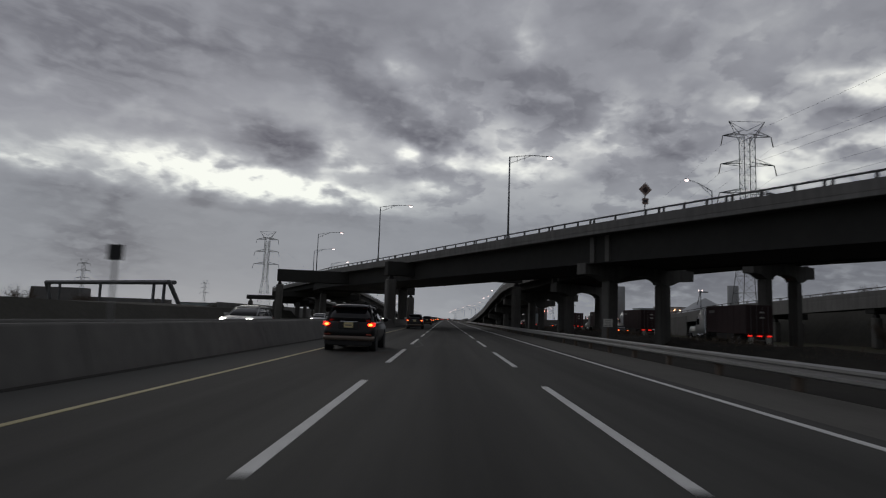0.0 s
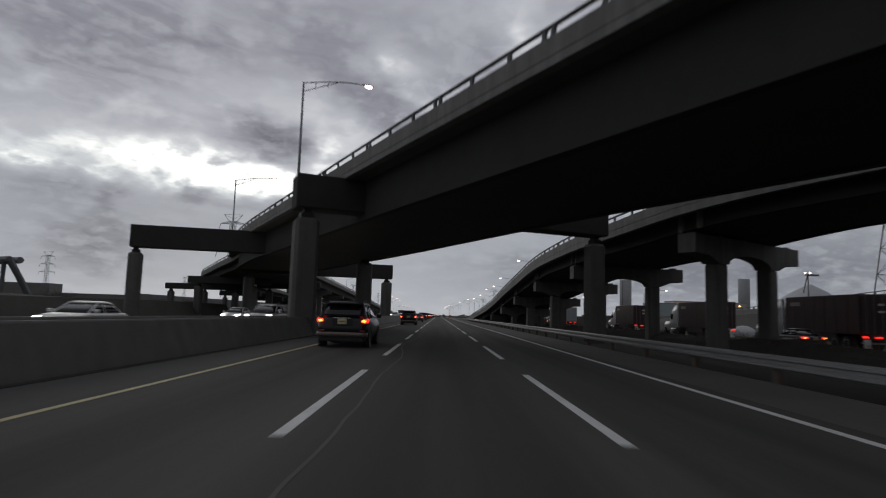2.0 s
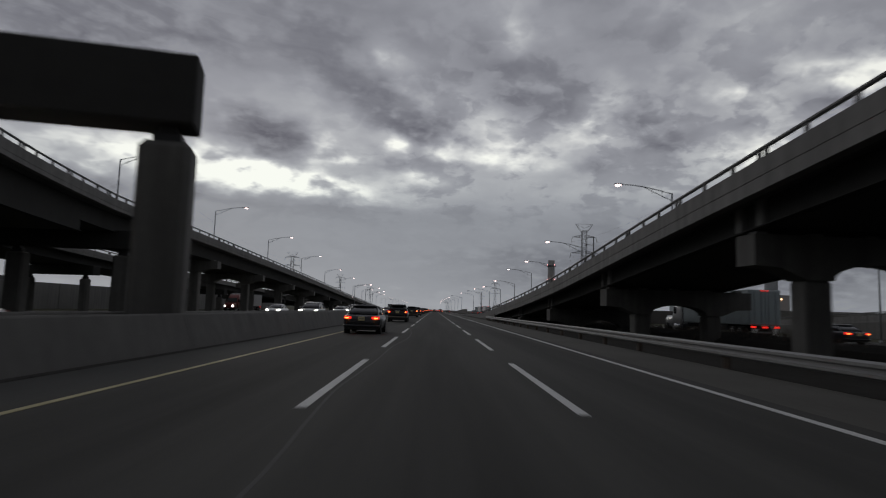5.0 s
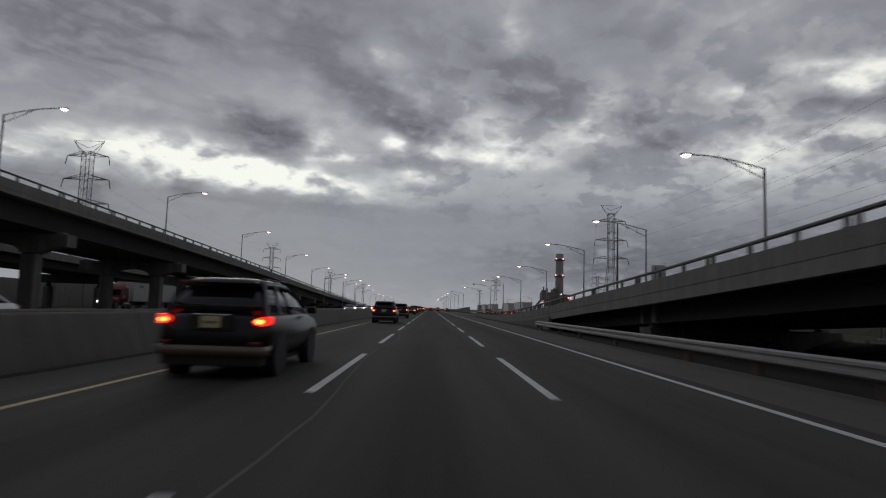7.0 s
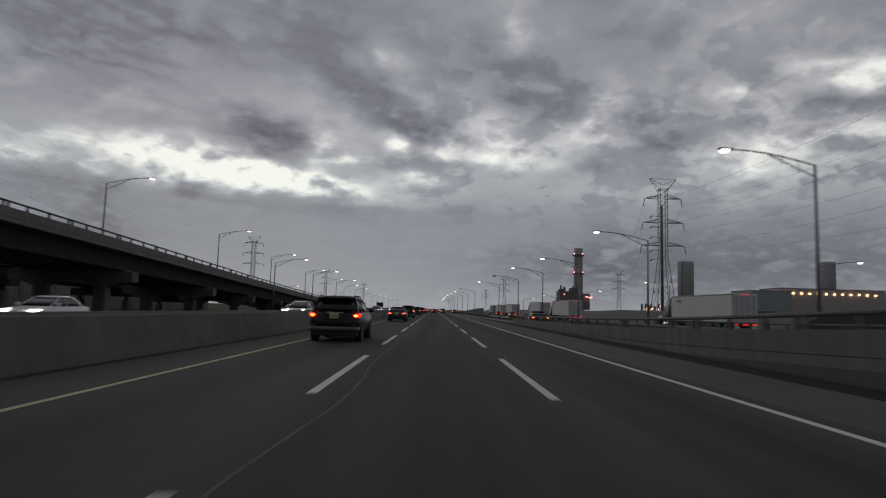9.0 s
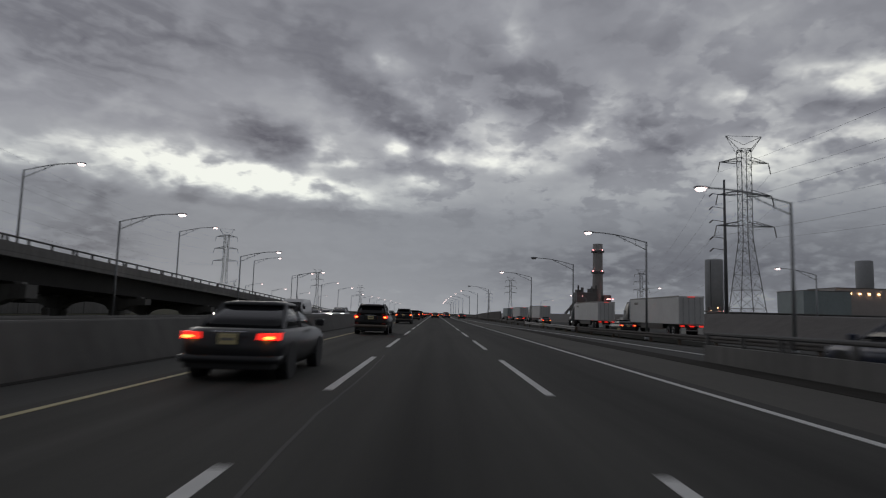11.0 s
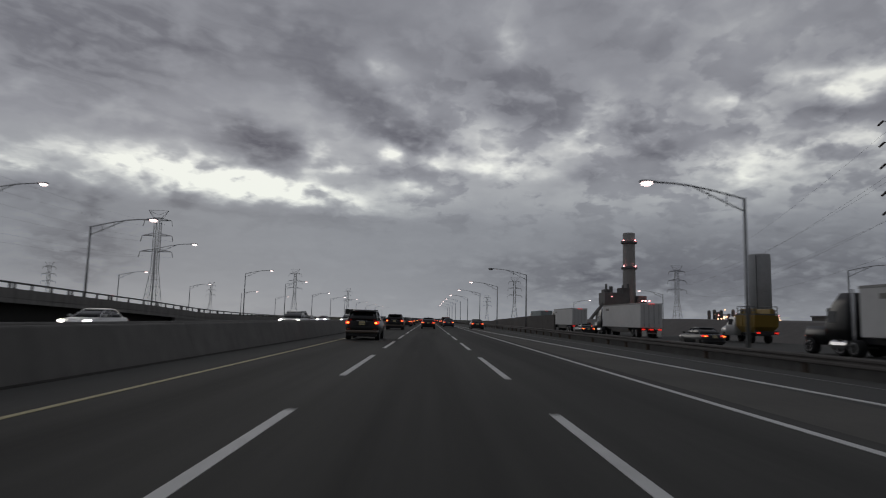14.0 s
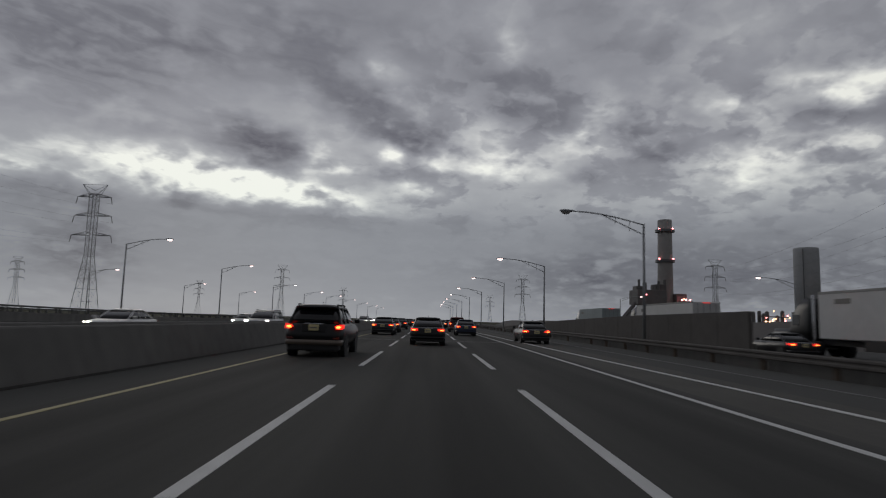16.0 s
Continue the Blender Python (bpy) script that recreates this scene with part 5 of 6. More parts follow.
def car(kind, paint, label, lit):
    """A car with its tail at y = 0, nose towards +y. lit: 'tail' or 'head'."""
    suv = kind == "suv"
    c = thing("sport_utility_vehicle" if suv else "sedan_car", label, "car", "traffic")
    ln, hw, belt, top = (4.85, 0.95, 1.08, 1.74) if suv else (4.75, 0.91, 0.93, 1.45)
    P = PAINTS[paint]
    lo = 0.30 if suv else 0.22
    # hull
    if suv:
        levels = ((lo, 0.22, ln - 0.25, hw - 0.14, 0.25), (lo + 0.12, 0.06, ln - 0.06, hw - 0.05, 0.3), (0.62, 0.0, ln, hw, 0.32), (0.85, 0.03, ln - 0.1, hw, 0.34), (1.0, 0.08, ln - 0.55, hw - 0.02, 0.4), (belt, 0.12, ln - 0.95, hw - 0.06, 0.4))
    else:
        levels = ((lo, 0.2, ln - 0.2, hw - 0.12, 0.3), (lo + 0.1, 0.06, ln - 0.06, hw - 0.04, 0.34), (0.52, 0.0, ln, hw, 0.36), (0.72, 0.03, ln - 0.12, hw, 0.4), (0.86, 0.08, ln - 0.5, hw - 0.03, 0.42), (belt, 0.2, ln - 0.95, hw - 0.08, 0.42))
    body = part("body", loft(bmesh.new(), [ring(a, b, w, z, r) for z, a, b, w, r in levels]), P, c, "", True)
    # glasshouse and roof
    if suv:
        cab = ((belt, 0.14, 3.6, hw - 0.08, 0.3), (1.35, 0.26, 3.15, hw - 0.15, 0.32), (1.6, 0.46, 2.6, hw - 0.24, 0.34))
        roof = ((1.58, 0.38, 2.66, hw - 0.21, 0.34), (1.66, 0.4, 2.5, hw - 0.27, 0.36), (1.71, 0.55, 2.3, hw - 0.37, 0.36), (top - 0.01, 0.85, 2.0, hw - 0.52, 0.34))
    else:
        cab = ((belt, 0.62, 3.6, hw - 0.12, 0.25), (1.15, 1.0, 3.1, hw - 0.18, 0.25), (1.36, 1.45, 2.62, hw - 0.27, 0.25))
        roof = ((1.36, 1.38, 2.68, hw - 0.25, 0.25), (1.41, 1.4, 2.6, hw - 0.29, 0.25), (top, 1.6, 2.35, hw - 0.42, 0.25))
    part("glass", loft(bmesh.new(), [ring(a, b, w, z, r) for z, a, b, w, r in cab]), GLASS, c, "dark tinted glass", True)
    part("roof", loft(bmesh.new(), [ring(a, b, w, z, r) for z, a, b, w, r in roof]), P, c, "", True)
    (zb, ya, yb, wb, _), _, (zt, yc, yd, wt, _) = cab
    for s in (-1, 1):
        for p, q, w in (((wb - 0.03, yb - 0.1), (wt - 0.02, yd - 0.08), 0.05), ((wb + 0.005, (ya + yb) / 2 + 0.1), (wt + 0.005, (yc + yd) / 2 + 0.15), 0.045), ((wb - 0.02, ya + 0.12), (wt - 0.03, yc + 0.1), 0.075)):
            part("pillar", bar(bmesh.new(), (s * p[0], p[1], zb - 0.02), (s * q[0], q[1], zt + 0.02), w), P, c)
        if suv:
            part("pillar", bar(bmesh.new(), (s * (wb + 0.005), ya + 0.85, zb), (s * wt, yc + 0.75, zt), 0.07), P, c)
        bm = box(bmesh.new(), s * (hw + 0.09), yb - 0.35, belt + 0.02, 0.2, 0.12, 0.15, 0, 0.03)
        part("wing_mirror", bm, P, c)
        for y in (0.98, ln - 0.95):
            wheel(c, s * (hw - 0.015), y, 0.36 if suv else 0.32, 0.23)
        if suv:
            bm = tube(bmesh.new(), (s * (wt - 0.06), 0.6, top - 0.02), (s * (wt - 0.06), 2.4, top - 0.02), 0.022, 0.022, 6)
            for y in (0.62, 1.5, 2.38):
                tube(bm, (s * (wt - 0.06), y, top - 0.1), (s * (wt - 0.06), y, top - 0.02), 0.025, 0.025, 6)
            part("roof_rail", bm, TRIM, c, "black roof rail")
        # arches
        for y in (0.98, ln - 0.95):
            rr = 0.43 if suv else 0.38
            bm = bmesh.new()
            rings = [[(s * (hw + dx), y + q * math.cos(radians(a)), (0.36 if suv else 0.32) + q * math.sin(radians(a))) for a in range(0, 360, 20)] for dx, q in ((-0.2, rr), (0.006, rr), (0.008, rr - 0.03))]
            loft(bm, rings)
            part("wheel_arch", bm, TRIM, c)
    z_l = 0.98 if suv else 0.80
    for s in (-1, 1):
        if suv:
            outline = ((0.32, 0.01, 0.0), (0.27, 0.0, -0.055), (0.17, 0.015, -0.08), (0.05, 0.07, -0.075), (0.0, 0.14, -0.03), (0.0, 0.17, 0.07), (0.04, 0.11, 0.1), (0.16, 0.04, 0.085), (0.27, 0.015, 0.05))
            bm = loft(bmesh.new(), [[(s * (hw + 0.004 - a * 0.82), yy + b, z_l + c_ * 0.9) for a, b, c_ in outline] for yy in (-0.02, 0.2)])
        else:
            bm = loft(bmesh.new(), [[(s * (hw - 0.42), yy - 0.0, z_l - 0.05), (s * (hw - 0.04), yy + 0.12, z_l - 0.06), (s * (hw - 0.05), yy + 0.14, z_l + 0.07), (s * (hw - 0.40), yy + 0.02, z_l + 0.06)] for yy in (-0.0, 0.25)])
        t = part("tail_lamp", bm, TAIL if lit == "tail" else PAINTS["red"], c, "lit red tail lamp")
        if lit == "tail":
            bm = box(bmesh.new(), s * (hw - (0.15 if suv else 0.19)), 0.0, z_l - 0.04, 0.15 if suv else 0.2, 0.08, 0.075 if suv else 0.05, s * 14, 0.03)
            part("bulb", bm, TAIL_HOT, t, "bright orange core")
        bm = loft(bmesh.new(), [[(s * (hw - 0.33), yy + 0.02, z_l - 0.14), (s * (hw - 0.1), yy - 0.1, z_l - 0.12), (s * (hw - 0.11), yy - 0.15, z_l - 0.02), (s * (hw - 0.31), yy - 0.06, z_l - 0.03)] for yy in (ln + 0.0, ln - 0.25)])
        part("head_lamp", bm, HEAD if lit == "head" else CHROME, c, "lit head lamp" if lit == "head" else "clear head lamp")
    # tail: bumper, plate, badge bar, exhausts
    bm = loft(bmesh.new(), [ring(-0.06, 0.5, hw - 0.02, z, 0.2) for z in ((0.40, 0.56) if suv else (0.34, 0.46))])
    part("rear_bumper", bm, PAINTS["sand"] if suv else P, c, "lighter grey-brown lower bumper" if suv else "", True)
    bm = loft(bmesh.new(), [ring(0.0, 0.5, hw - 0.1, z, 0.15) for z in (0.24, 0.4)])
    part("valance", bm, TRIM, c, "black plastic valance")
    part("underbody", box(bmesh.new(), 0, ln / 2, 0.19, 1.5, ln - 0.7, 0.2), TRIM, c)
    pz = 0.86 if suv else 0.66
    pl = part("number_plate", box(bmesh.new(), 0, -0.03, pz, 0.33, 0.03, 0.19, 0, 0.005), PLATE, c, "pale yellow plate")
    part("plate_print", box(bmesh.new(), 0, -0.047, pz + 0.07, 0.24, 0.006, 0.045), BAR_PALE, pl)
    part("tail_strip", box(bmesh.new(), 0, 0.0, pz + 0.2, 0.62, 0.05, 0.03, 0, 0.008), CHROME, c, "chrome strip")
    part("grille", box(bmesh.new(), 0, ln - 0.03, 0.45, 1.1, 0.06, 0.22, 0, 0.02), TRIM, c)
    if suv:
        part("spoiler", box(bmesh.new(), 0, 0.34, 1.6, 1.3, 0.3, 0.05, 0, 0.02), P, c)
        for s in (-1, 1):
            part("bumper_reflector", box(bmesh.new(), s * (hw - 0.2), -0.03, 0.58, 0.2, 0.06, 0.06, s * 8, 0.01), PAINTS["red"], c, "red reflector")
        part("plate_recess", box(bmesh.new(), 0, -0.005, pz - 0.05, 0.75, 0.02, 0.28, 0, 0.008), TRIM, c)
        part("wiper", bar(bmesh.new(), (-0.1, 0.17, 1.12), (0.35, 0.25, 1.2), 0.015), TRIM, c)
    part("antenna", tube(bmesh.new(), (0, 1.7 if suv else 1.75, top - 0.04), (0, 1.55 if suv else 1.6, top + 0.12), 0.015, 0.006, 5), TRIM, c)
    return c


def lorry(trailer, label, cab_paint, length=15.5, group="lorries", tall=2.85, oncoming=False):
    """An articulated lorry, tail at y = 0."""
    t = thing("articulated_lorry", label, "lorry", group)
    box_ob = part("trailer_box", box(bmesh.new(), 0, length / 2, 1.15, 2.55, length, tall, 0, 0.04), trailer, t)
    smooth_side = trailer == WHITEWALL
    made = None
    n = int(length / 1.2)
    for s in (-1, 1):
        for k in range(n + 1):
            m = pose(s * (1.277 if smooth_side else 1.283), 0.05 + k * (length - 0.1) / n, 1.2)
            if made is None:
                made = part("side_rib", box(bmesh.new(), 0, 0, 0, 0.006 if smooth_side else 0.02, 0.02 if smooth_side else 0.05, tall - 0.1), trailer, box_ob)
                made.matrix_basis = m
            else:
                shared("side_rib", made, box_ob, m)
        bm = box(bmesh.new(), s * 0.62, -0.02, 1.2, 1.16, 0.05, tall - 0.15, 0, 0.02)
        d = part("rear_door", bm, trailer, t)
        for x in (0.3, 0.85):
            part("lock_rod", tube(bmesh.new(), (s * x, -0.07, 1.2), (s * x, -0.07, tall + 1.0), 0.02, 0.02, 6), GALV, d)
        if smooth_side:
            part("top_rail", box(bmesh.new(), s * 1.27, length / 2, tall + 1.02, 0.05, length - 0.02, 0.16), GALV, box_ob, "grey top rail")
        part("side_skirt", box(bmesh.new(), s * 1.2, length * 0.52, 0.55, 0.06, length * 0.45, 0.6), TRIM, t)
        bm = box(bmesh.new(), s * 0.95, -0.05, 0.92, 0.4, 0.06, 0.14)
        part("tail_lamp", bm, TAIL, t, "lit red tail lamp")
        part("mud_flap", box(bmesh.new(), s * 0.85, -0.06, 0.22, 0.5, 0.03, 0.62), PLATE_PALE, t, "pale mud flap")
        for y in (1.6, 2.9, length + 0.7, length + 1.9, length + 4.9):
            wheel(t, s * 1.25, y, 0.5, 0.5)
    part("tail_lamp", box(bmesh.new(), 0, -0.05, 0.92, 0.45, 0.06, 0.12), TAIL, t, "lit red tail lamp")
    if trailer == TARP:
        for z in (2.7, 3.2):
            part("door_marking", box(bmesh.new(), 0.25, -0.052, z, 0.45, 0.012, 0.16), PLATE_PALE, t, "pale door marking")
    for x in (-0.25, 0.0, 0.25) if trailer != TARP else ():
        part("marker_lamp", box(bmesh.new(), x, -0.05, tall + 1.03, 0.12, 0.05, 0.07), TAIL, t, "lit red marker lamp")
    part("chassis", box(bmesh.new(), 0, length / 2 + 2.8, 0.75, 0.9, length + 5.4, 0.35), TRIM, t)
    part("bumper_bar", box(bmesh.new(), 0, 0.1, 0.5, 2.3, 0.12, 0.14), GALV, t)
    P = PAINTS[cab_paint]
    y0 = length + 1.1
    cab = part("cab", loft(bmesh.new(), [[(x, y, z) for x, y, z in ring(y0, y1, w, zz, 0.2)] for zz, y1, w in ((0.6, y0 + 2.3, 1.15), (1.6, y0 + 2.35, 1.2), (2.1, y0 + 2.2, 1.2), (3.0, y0 + 1.7, 1.15), (3.7, y0 + 1.0, 1.05))]), P, t, "", True)
    part("bonnet", loft(bmesh.new(), [ring(y0 + 2.2, y0 + 4.6, w, z, 0.3) for z, w in ((0.6, 1.1), (1.4, 1.08), (1.75, 0.9))]), P, t, "", True)
    part("windscreen", box(bmesh.new(), 0, y0 + 2.18, 2.0, 2.0, 0.2, 0.85, 0, 0.04), GLASS, cab, "dark windscreen")
    for s in (-1, 1):
        part("side_window", box(bmesh.new(), s * 1.18, y0 + 1.5, 1.95, 0.06, 0.8, 0.7, 0, 0.02), GLASS, cab, "dark side window")
        part("exhaust_pipe", tube(bmesh.new(), (s * 1.0, y0 - 0.15, 0.9), (s * 1.0, y0 - 0.15, 3.9), 0.1, 0.1, 8), CHROME, t)
        part("fuel_tank", tube(bmesh.new(), (s * 1.0, y0 + 0.2, 0.65), (s * 1.0, y0 + 1.6, 0.65), 0.33, 0.33, 12), CHROME, t)
        part("head_lamp", box(bmesh.new(), s * 0.85, y0 + 4.55, 1.0, 0.3, 0.12, 0.16), HEAD if oncoming else CHROME, t, "lit head lamp" if oncoming else "clear head lamp")
    part("marker_print", box(bmesh.new(), -1.29, length * 0.85, tall + 0.4, 0.012, min(1.4, length * 0.25), 0.3), BAR_PALE, box_ob, "dark printed block")
    return t


def work_truck():
    """A two-axle truck with a yellow hopper body and a railed platform over it, tail at y = 0."""
    t = thing("work_truck", "white cab truck with yellow hopper body under a railed platform", "truck", "lorries")
    Y, W = PAINTS["yellow"], PAINTS["white"]
    part("hopper_body", loft(bmesh.new(), [[(-w, a, z), (w, a, z), (w, b, z), (-w, b, z)] for z, a, b, w in ((1.05, 0.7, 3.3, 0.85), (1.6, 0.2, 3.7, 1.2), (2.75, 0.0, 3.9, 1.22))]), Y, t, "yellow hopper body")
    for s in (-1, 1):
        for y in (0.6, 1.5, 2.4, 3.3):
            part("side_rib", box(bmesh.new(), s * 1.235, y, 1.65, 0.05, 0.08, 1.1), Y, t)
    platform = part("platform", box(bmesh.new(), 0, 1.9, 2.78, 2.3, 3.6, 0.1), LATTICE, t, "dark steel platform")
    for s in (-1, 1):
        for z in (3.2, 3.6):
            part("hand_rail", bar(bmesh.new(), (s * 1.1, 0.15, z), (s * 1.1, 3.65, z), 0.06), LATTICE, platform)
        for y in (0.2, 1.05, 1.9, 2.75, 3.6):
            part("rail_post", bar(bmesh.new(), (s * 1.1, y, 2.86), (s * 1.1, y, 3.62), 0.07), LATTICE, platform)
        part("tool_bin", box(bmesh.new(), s * 0.85, 1.9, 2.88, 0.4, 2.6, 0.5, 0, 0.03), Y, platform, "yellow tool bin")
    part("boom", bar(bmesh.new(), (0.5, 3.2, 3.0), (0.5, 6.9, 2.85), 0.24), LATTICE, t, "dark folded boom")
    part("chassis", box(bmesh.new(), 0, 3.4, 0.7, 0.9, 6.6, 0.3), TRIM, t)
    cab = part("cab", loft(bmesh.new(), [ring(4.3, b, w, z, 0.15) for z, b, w in ((0.7, 6.2, 1.12), (1.6, 6.2, 1.14), (1.75, 6.1, 1.12), (2.5, 5.7, 1.02), (2.62, 5.5, 0.9))]), W, t, "", True)
    part("bonnet", loft(bmesh.new(), [ring(6.0, b, w, z, 0.25) for z, b, w in ((0.65, 7.7, 1.05), (1.35, 7.65, 1.02), (1.65, 7.3, 0.8))]), W, t, "", True)
    part("windscreen", bar(bmesh.new(), (-0.85, 6.0, 2.1), (0.85, 6.0, 2.1), 0.55), GLASS, cab, "dark windscreen")
    part("rear_window", box(bmesh.new(), 0, 4.3, 1.85, 1.5, 0.06, 0.5), GLASS, cab, "dark rear window")
    for s in (-1, 1):
        part("side_window", box(bmesh.new(), s * 1.08, 5.2, 1.75, 0.08, 1.0, 0.62, 0, 0.02), GLASS, cab, "dark side window")
        part("tail_lamp", box(bmesh.new(), s * 0.9, -0.03, 0.95, 0.3, 0.06, 0.13), TAIL, t, "lit red tail lamp")
        part("head_lamp", box(bmesh.new(), s * 0.8, 7.62, 1.0, 0.3, 0.12, 0.18), CHROME, t, "clear head lamp")
        for y in (1.5, 6.75):
            wheel(t, s * 1.05, y, 0.5, 0.4)
    part("tail_beam", box(bmesh.new(), 0, 0.12, 0.85, 2.2, 0.25, 0.35), TRIM, t)
    part("rear_post", bar(bmesh.new(), (-0.9, 0.25, 0.9), (-0.9, 0.6, 1.5), 0.12), TRIM, t)
    return t


def place(proto, spots):
    for k, (x, y, z, turn) in enumerate(spots):
        m = pose(x, y, z, 0, 0, turn)
        if k == 0:
            proto.matrix_basis = m
        else:
            copy_thing(proto, m)


def van(label):
    """A panel van, nose towards +y, head lamps lit."""
    c = thing("panel_van", label, "van", "traffic")
    P = PAINTS["white"]
    body = ((0.4, 0.1, 5.5, 0.93, 0.2), (0.9, 0.0, 5.6, 1.0, 0.22), (1.25, 0.0, 5.35, 1.0, 0.25), (1.4, 0.02, 4.7, 0.99, 0.25), (1.95, 0.03, 4.2, 0.93, 0.25), (2.25, 0.06, 3.9, 0.84, 0.25), (2.32, 0.2, 3.7, 0.7, 0.25))
    part("body", loft(bmesh.new(), [ring(a, b, w, z, r) for z, a, b, w, r in body]), P, c, "", True)
    part("windscreen", loft(bmesh.new(), [[(x, y, z) for x, z, y in ((-0.86, 1.42, 4.72 + o), (0.86, 1.42, 4.72 + o), (0.76, 2.0, 4.2 + o), (-0.76, 2.0, 4.2 + o))] for o in (-0.2, 0.03)]), GLASS, c, "dark windscreen")
    part("grille", box(bmesh.new(), 0, 5.58, 0.82, 1.3, 0.06, 0.3, 0, 0.02), TRIM, c)
    part("bumper", box(bmesh.new(), 0, 5.56, 0.45, 1.86, 0.16, 0.26, 0, 0.05), TRIM, c)
    for s in (-1, 1):
        lamp = part("head_lamp", box(bmesh.new(), s * 0.78, 5.53, 0.85, 0.26, 0.14, 0.24, 0, 0.03), HEAD, c, "lit head lamp")
        part("indicator", box(bmesh.new(), s * 0.79, 5.56, 0.74, 0.24, 0.1, 0.09, 0, 0.02), AMBER_FLOOD, lamp, "lit amber lamp")
        part("side_window", box(bmesh.new(), s * 0.965, 4.0, 1.42, 0.04, 0.8, 0.45, 0, 0.015), GLASS, c, "dark side window")
        part("wing_mirror", box(bmesh.new(), s * 1.12, 4.45, 1.35, 0.2, 0.12, 0.3, 0, 0.03), TRIM, c)
        for y in (1.1, 4.6):
            wheel(c, s * 0.98, y, 0.36, 0.24)
    return c


def far_car(paint, label, lit):
    """A car far down the road: body, glass, lamps."""
    c = thing("sedan_car", label, "car", "traffic")
    P = PAINTS[paint]
    part("body", loft(bmesh.new(), [ring(a, b, w, z, r) for z, a, b, w, r in ((0.25, 0.15, 4.6, 0.8, 0.3), (0.5, 0.0, 4.75, 0.91, 0.36), (0.8, 0.05, 4.5, 0.9, 0.4), (0.93, 0.2, 3.8, 0.83, 0.42))]), P, c, "", True)
    part("glass", loft(bmesh.new(), [ring(a, b, w, z, 0.25) for z, a, b, w in ((0.92, 0.62, 3.6, 0.8), (1.36, 1.4, 2.65, 0.64))]), GLASS, c, "dark tinted glass", True)
    part("roof", loft(bmesh.new(), [ring(a, b, w, z, 0.25) for z, a, b, w in ((1.35, 1.38, 2.68, 0.66), (1.45, 1.6, 2.35, 0.5))]), P, c, "", True)
    for s in (-1, 1):
        if lit == "head":
            # lamp faces oversized, so their shape imitates glare far off
            part("head_lamp", box(bmesh.new(), s * 0.68, 4.66, 0.56, 0.34, 0.12, 0.24, 0, 0.03), HEAD, c, "lit head lamp")
        else:
            part("tail_lamp", box(bmesh.new(), s * 0.7, 0.02, 0.72, 0.32, 0.12, 0.13, 0, 0.03), TAIL, c, "lit red tail lamp")
        for y in (0.95, 3.8):
            part("wheel", tube(bmesh.new(), (s * 0.68, y, 0.32), (s * 0.9, y, 0.32), 0.32, 0.32, 12), RUBBER, c, "black tyre")
    return c


LANE_L, LANE_M, LANE_R = -3.65, 0.05, 3.4
# our direction: tail lamps lit
place(car("suv", "black", "black sport utility vehicle, grey-brown bumper, lit tail lamps", "tail"),
      [(LANE_L, y, 0, 0) for y in (22.8, 73.2, 123.8, 187.1, 225.6, 251.4, 314.3, 351.4, 388.3, 421.6)])
place(car("sedan", "graphite", "dark grey sedan with lit tail lamps", "tail"),
      [(LANE_L, y, 0, 0) for y in (157.0, 290.0, 452.0, 462.0, 483, 520, 575)])
place(car("sedan", "black", "black sedan with bright tail lamps", "tail"), [(LANE_M, y, 0, 0) for y in (433.3, 475.0, 512.0, 560)])
place(car("sedan", "blue", "dark blue sedan with lit tail lamps", "tail"), [(x, y, 0, 0) for x, y in ((10.6, 290.0), (LANE_R, 456.0), (LANE_R, 498.0), (LANE_R, 545.0))])
place(car("sedan", "graphite", "dark grey sedan with lit tail lamps beside the guardrail", "tail"), [(7.0, 441.0, -0.03, 0), (21.6, 348.5, -0.28, 0), (21.6, 399.5, -0.28, 0), (21.6, 436.5, -0.28, 0), (27.0, 95.0, -0.3, 0), (30, 170, -0.3, 0)])
place(car("suv", "red", "dark red sport utility vehicle with lit tail lamps", "tail"), [(LANE_R, 473.0, 0, 0), (30.0, 470.0, -0.3, 0), (26.0, 205.0, -0.3, 0)])
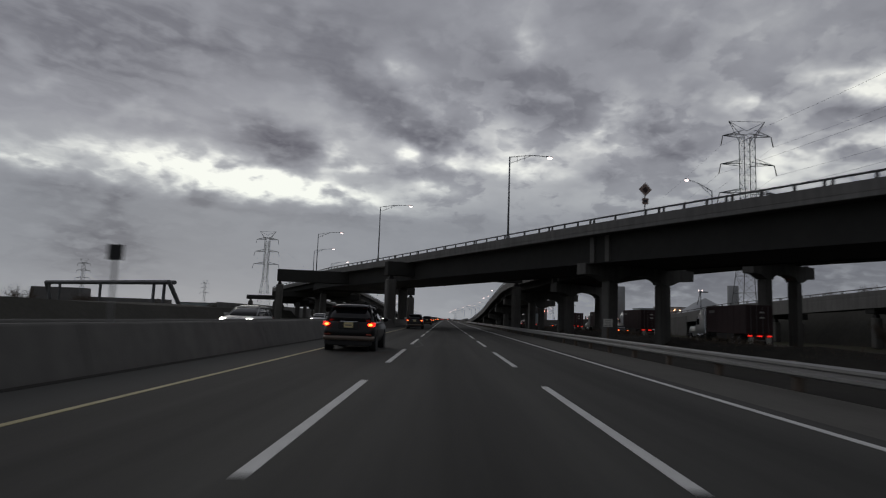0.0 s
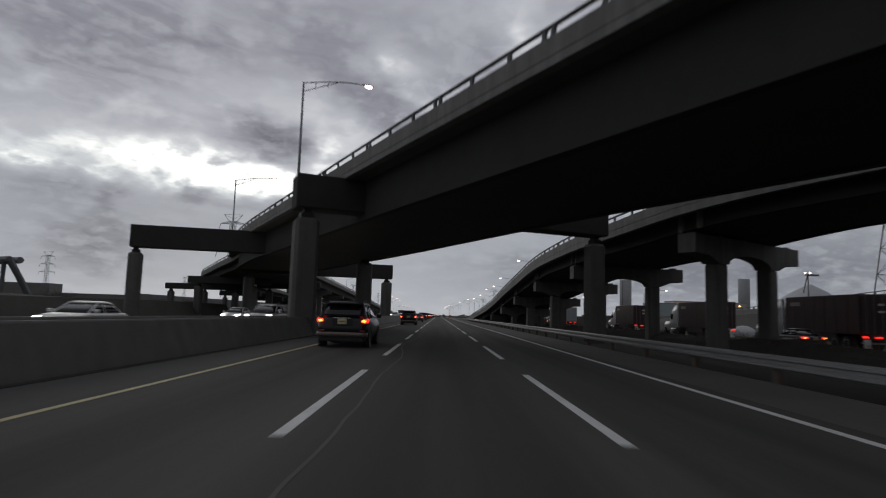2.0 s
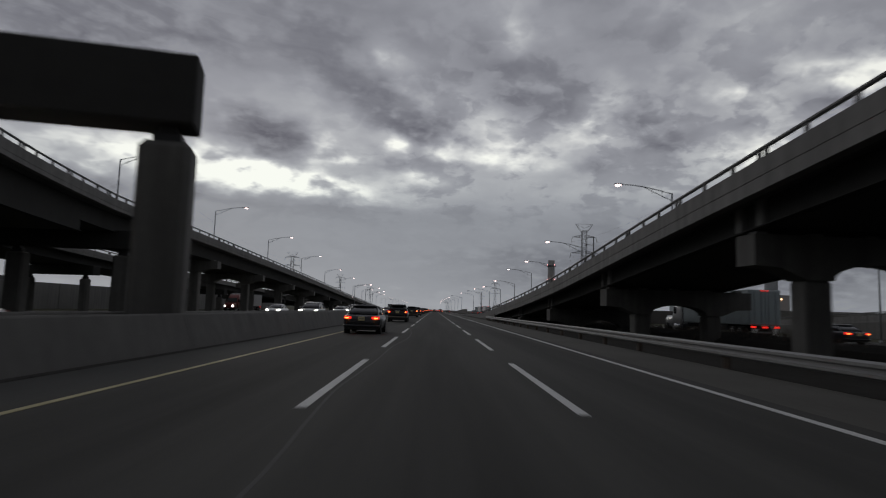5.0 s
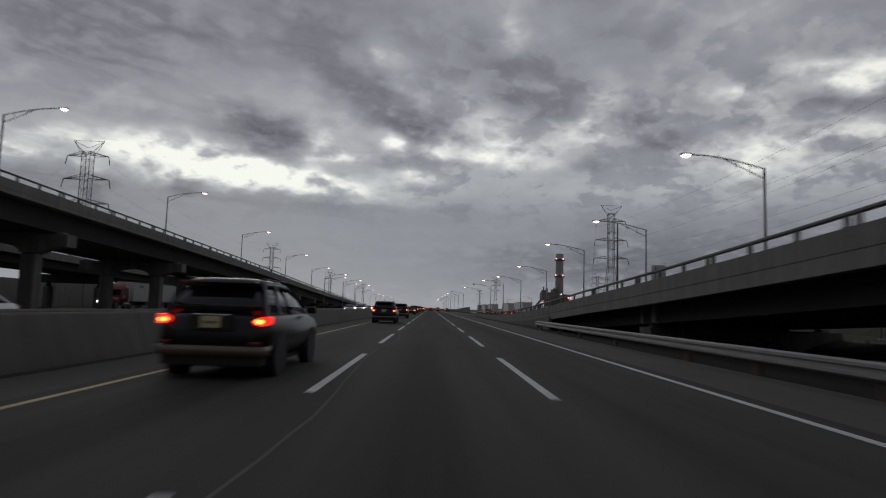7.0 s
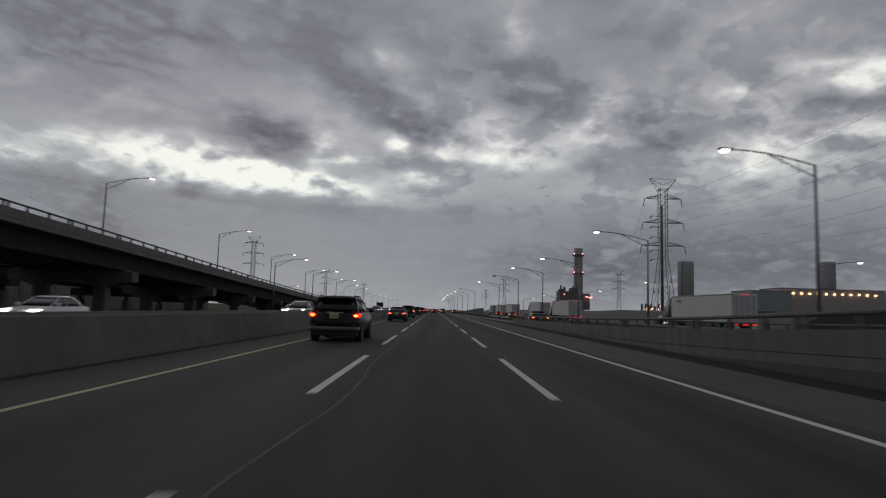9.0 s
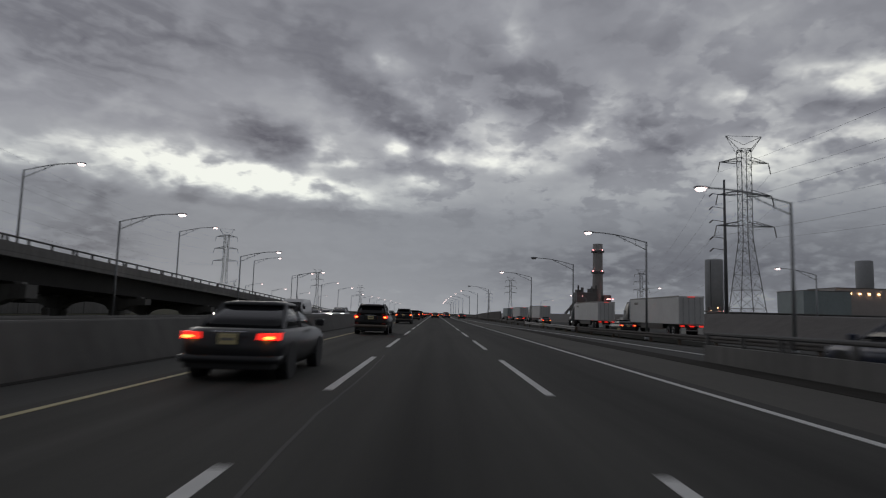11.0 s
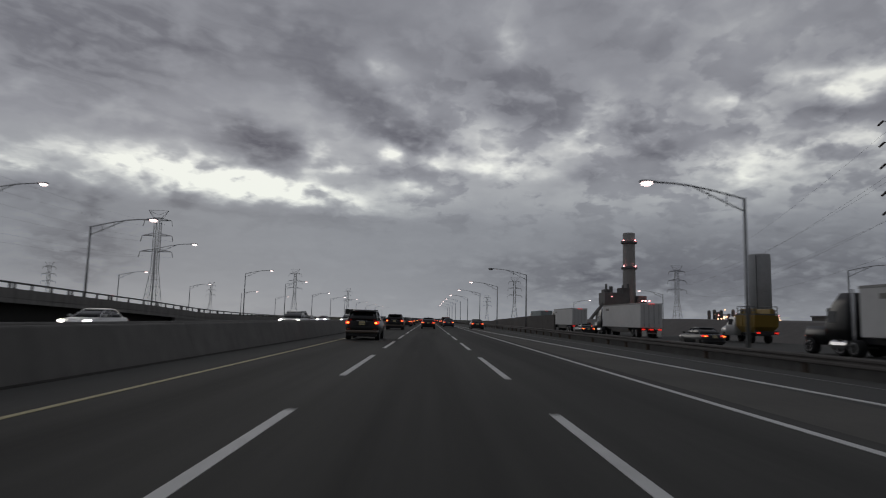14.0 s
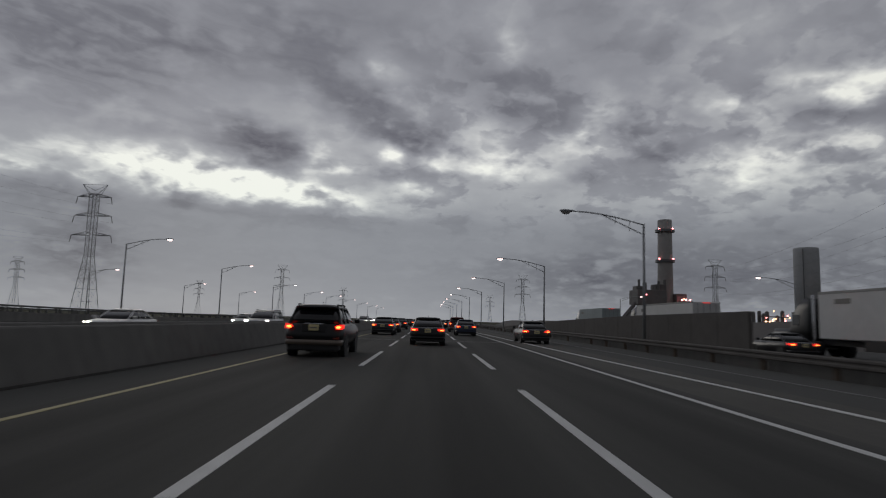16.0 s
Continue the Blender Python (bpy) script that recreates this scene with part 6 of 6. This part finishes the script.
# opposite direction: head lamps lit
place(car("sedan", "white", "white sedan with lit head lamps on the opposite carriageway", "head"),
      [(-15.6 if k % 2 else -19.2, y, -0.02, 180) for k, y in enumerate((61.0, 80.0, 112.0, 148.0, 205.0, 232.0, 262.0, 300.0, 340.0, 362.0, 392.0, 436.0, 470.0, 508.0, 545.0))])
place(car("suv", "silver", "silver sport utility vehicle with lit head lamps", "head"),
      [(-12.0, y, -0.02, 180) for y in (40.0, 96.0, 140.0, 190.0, 222.0, 287.0, 322.0, 360.0, 412.0, 450.0, 520.0, 575.0)])
place(van("white panel van with lit head lamps on the opposite carriageway"), [(-13.2, 341.0, -0.02, 180)])
far_rnd = random.Random(11)
place(far_car("graphite", "dark sedan far ahead with lit tail lamps", "tail"),
      [(x, y + far_rnd.uniform(-9, 9), 0, 0) for y in range(612, 1080, 34) for x in (LANE_L, LANE_M, LANE_R) if far_rnd.random() < 0.8])
place(far_car("silver", "pale sedan far off with lit head lamps", "head"),
      [(x, y + far_rnd.uniform(-10, 10), -0.02, 180) for y in range(600, 1300, 30) for x in (-12.0, -15.6, -19.2) if far_rnd.random() < 0.75])
# one lorry comes the other way on the side road
place(lorry(WHITEWALL, "lorry with a red cab and lit head lamps, white trailer", "red", oncoming=True), [(-45.2, 285.0, -0.3, 180)])
# lorries on the outer carriageway
place(lorry(TARP, "lorry with a dark box trailer and lit tail lamps", "white", 9.2), [(30.5, 61.0, -0.3, 0), (30.5, 93.5, -0.3, 0), (30.5, 117.0, -0.3, 0), (30.5, 144.0, -0.3, 0)])
place(lorry(WHITEWALL, "lorry with a white box trailer and lit tail lamps", "black"), [(25.6, 341.0, -0.3, 0), (25.6, 372.0, -0.3, 0), (25.6, 424.0, -0.3, 0), (25.6, 458.0, -0.3, 0), (30.5, 289.0, -0.3, 0)])
place(lorry(TEAL, "lorry with a pale green-grey trailer", "white", 13.0), [(25.6, 488.0, -0.3, 0), (26.5, 176.0, -0.3, 0)])
place(work_truck(), [(33.0, 413.0, -0.3, 0)])
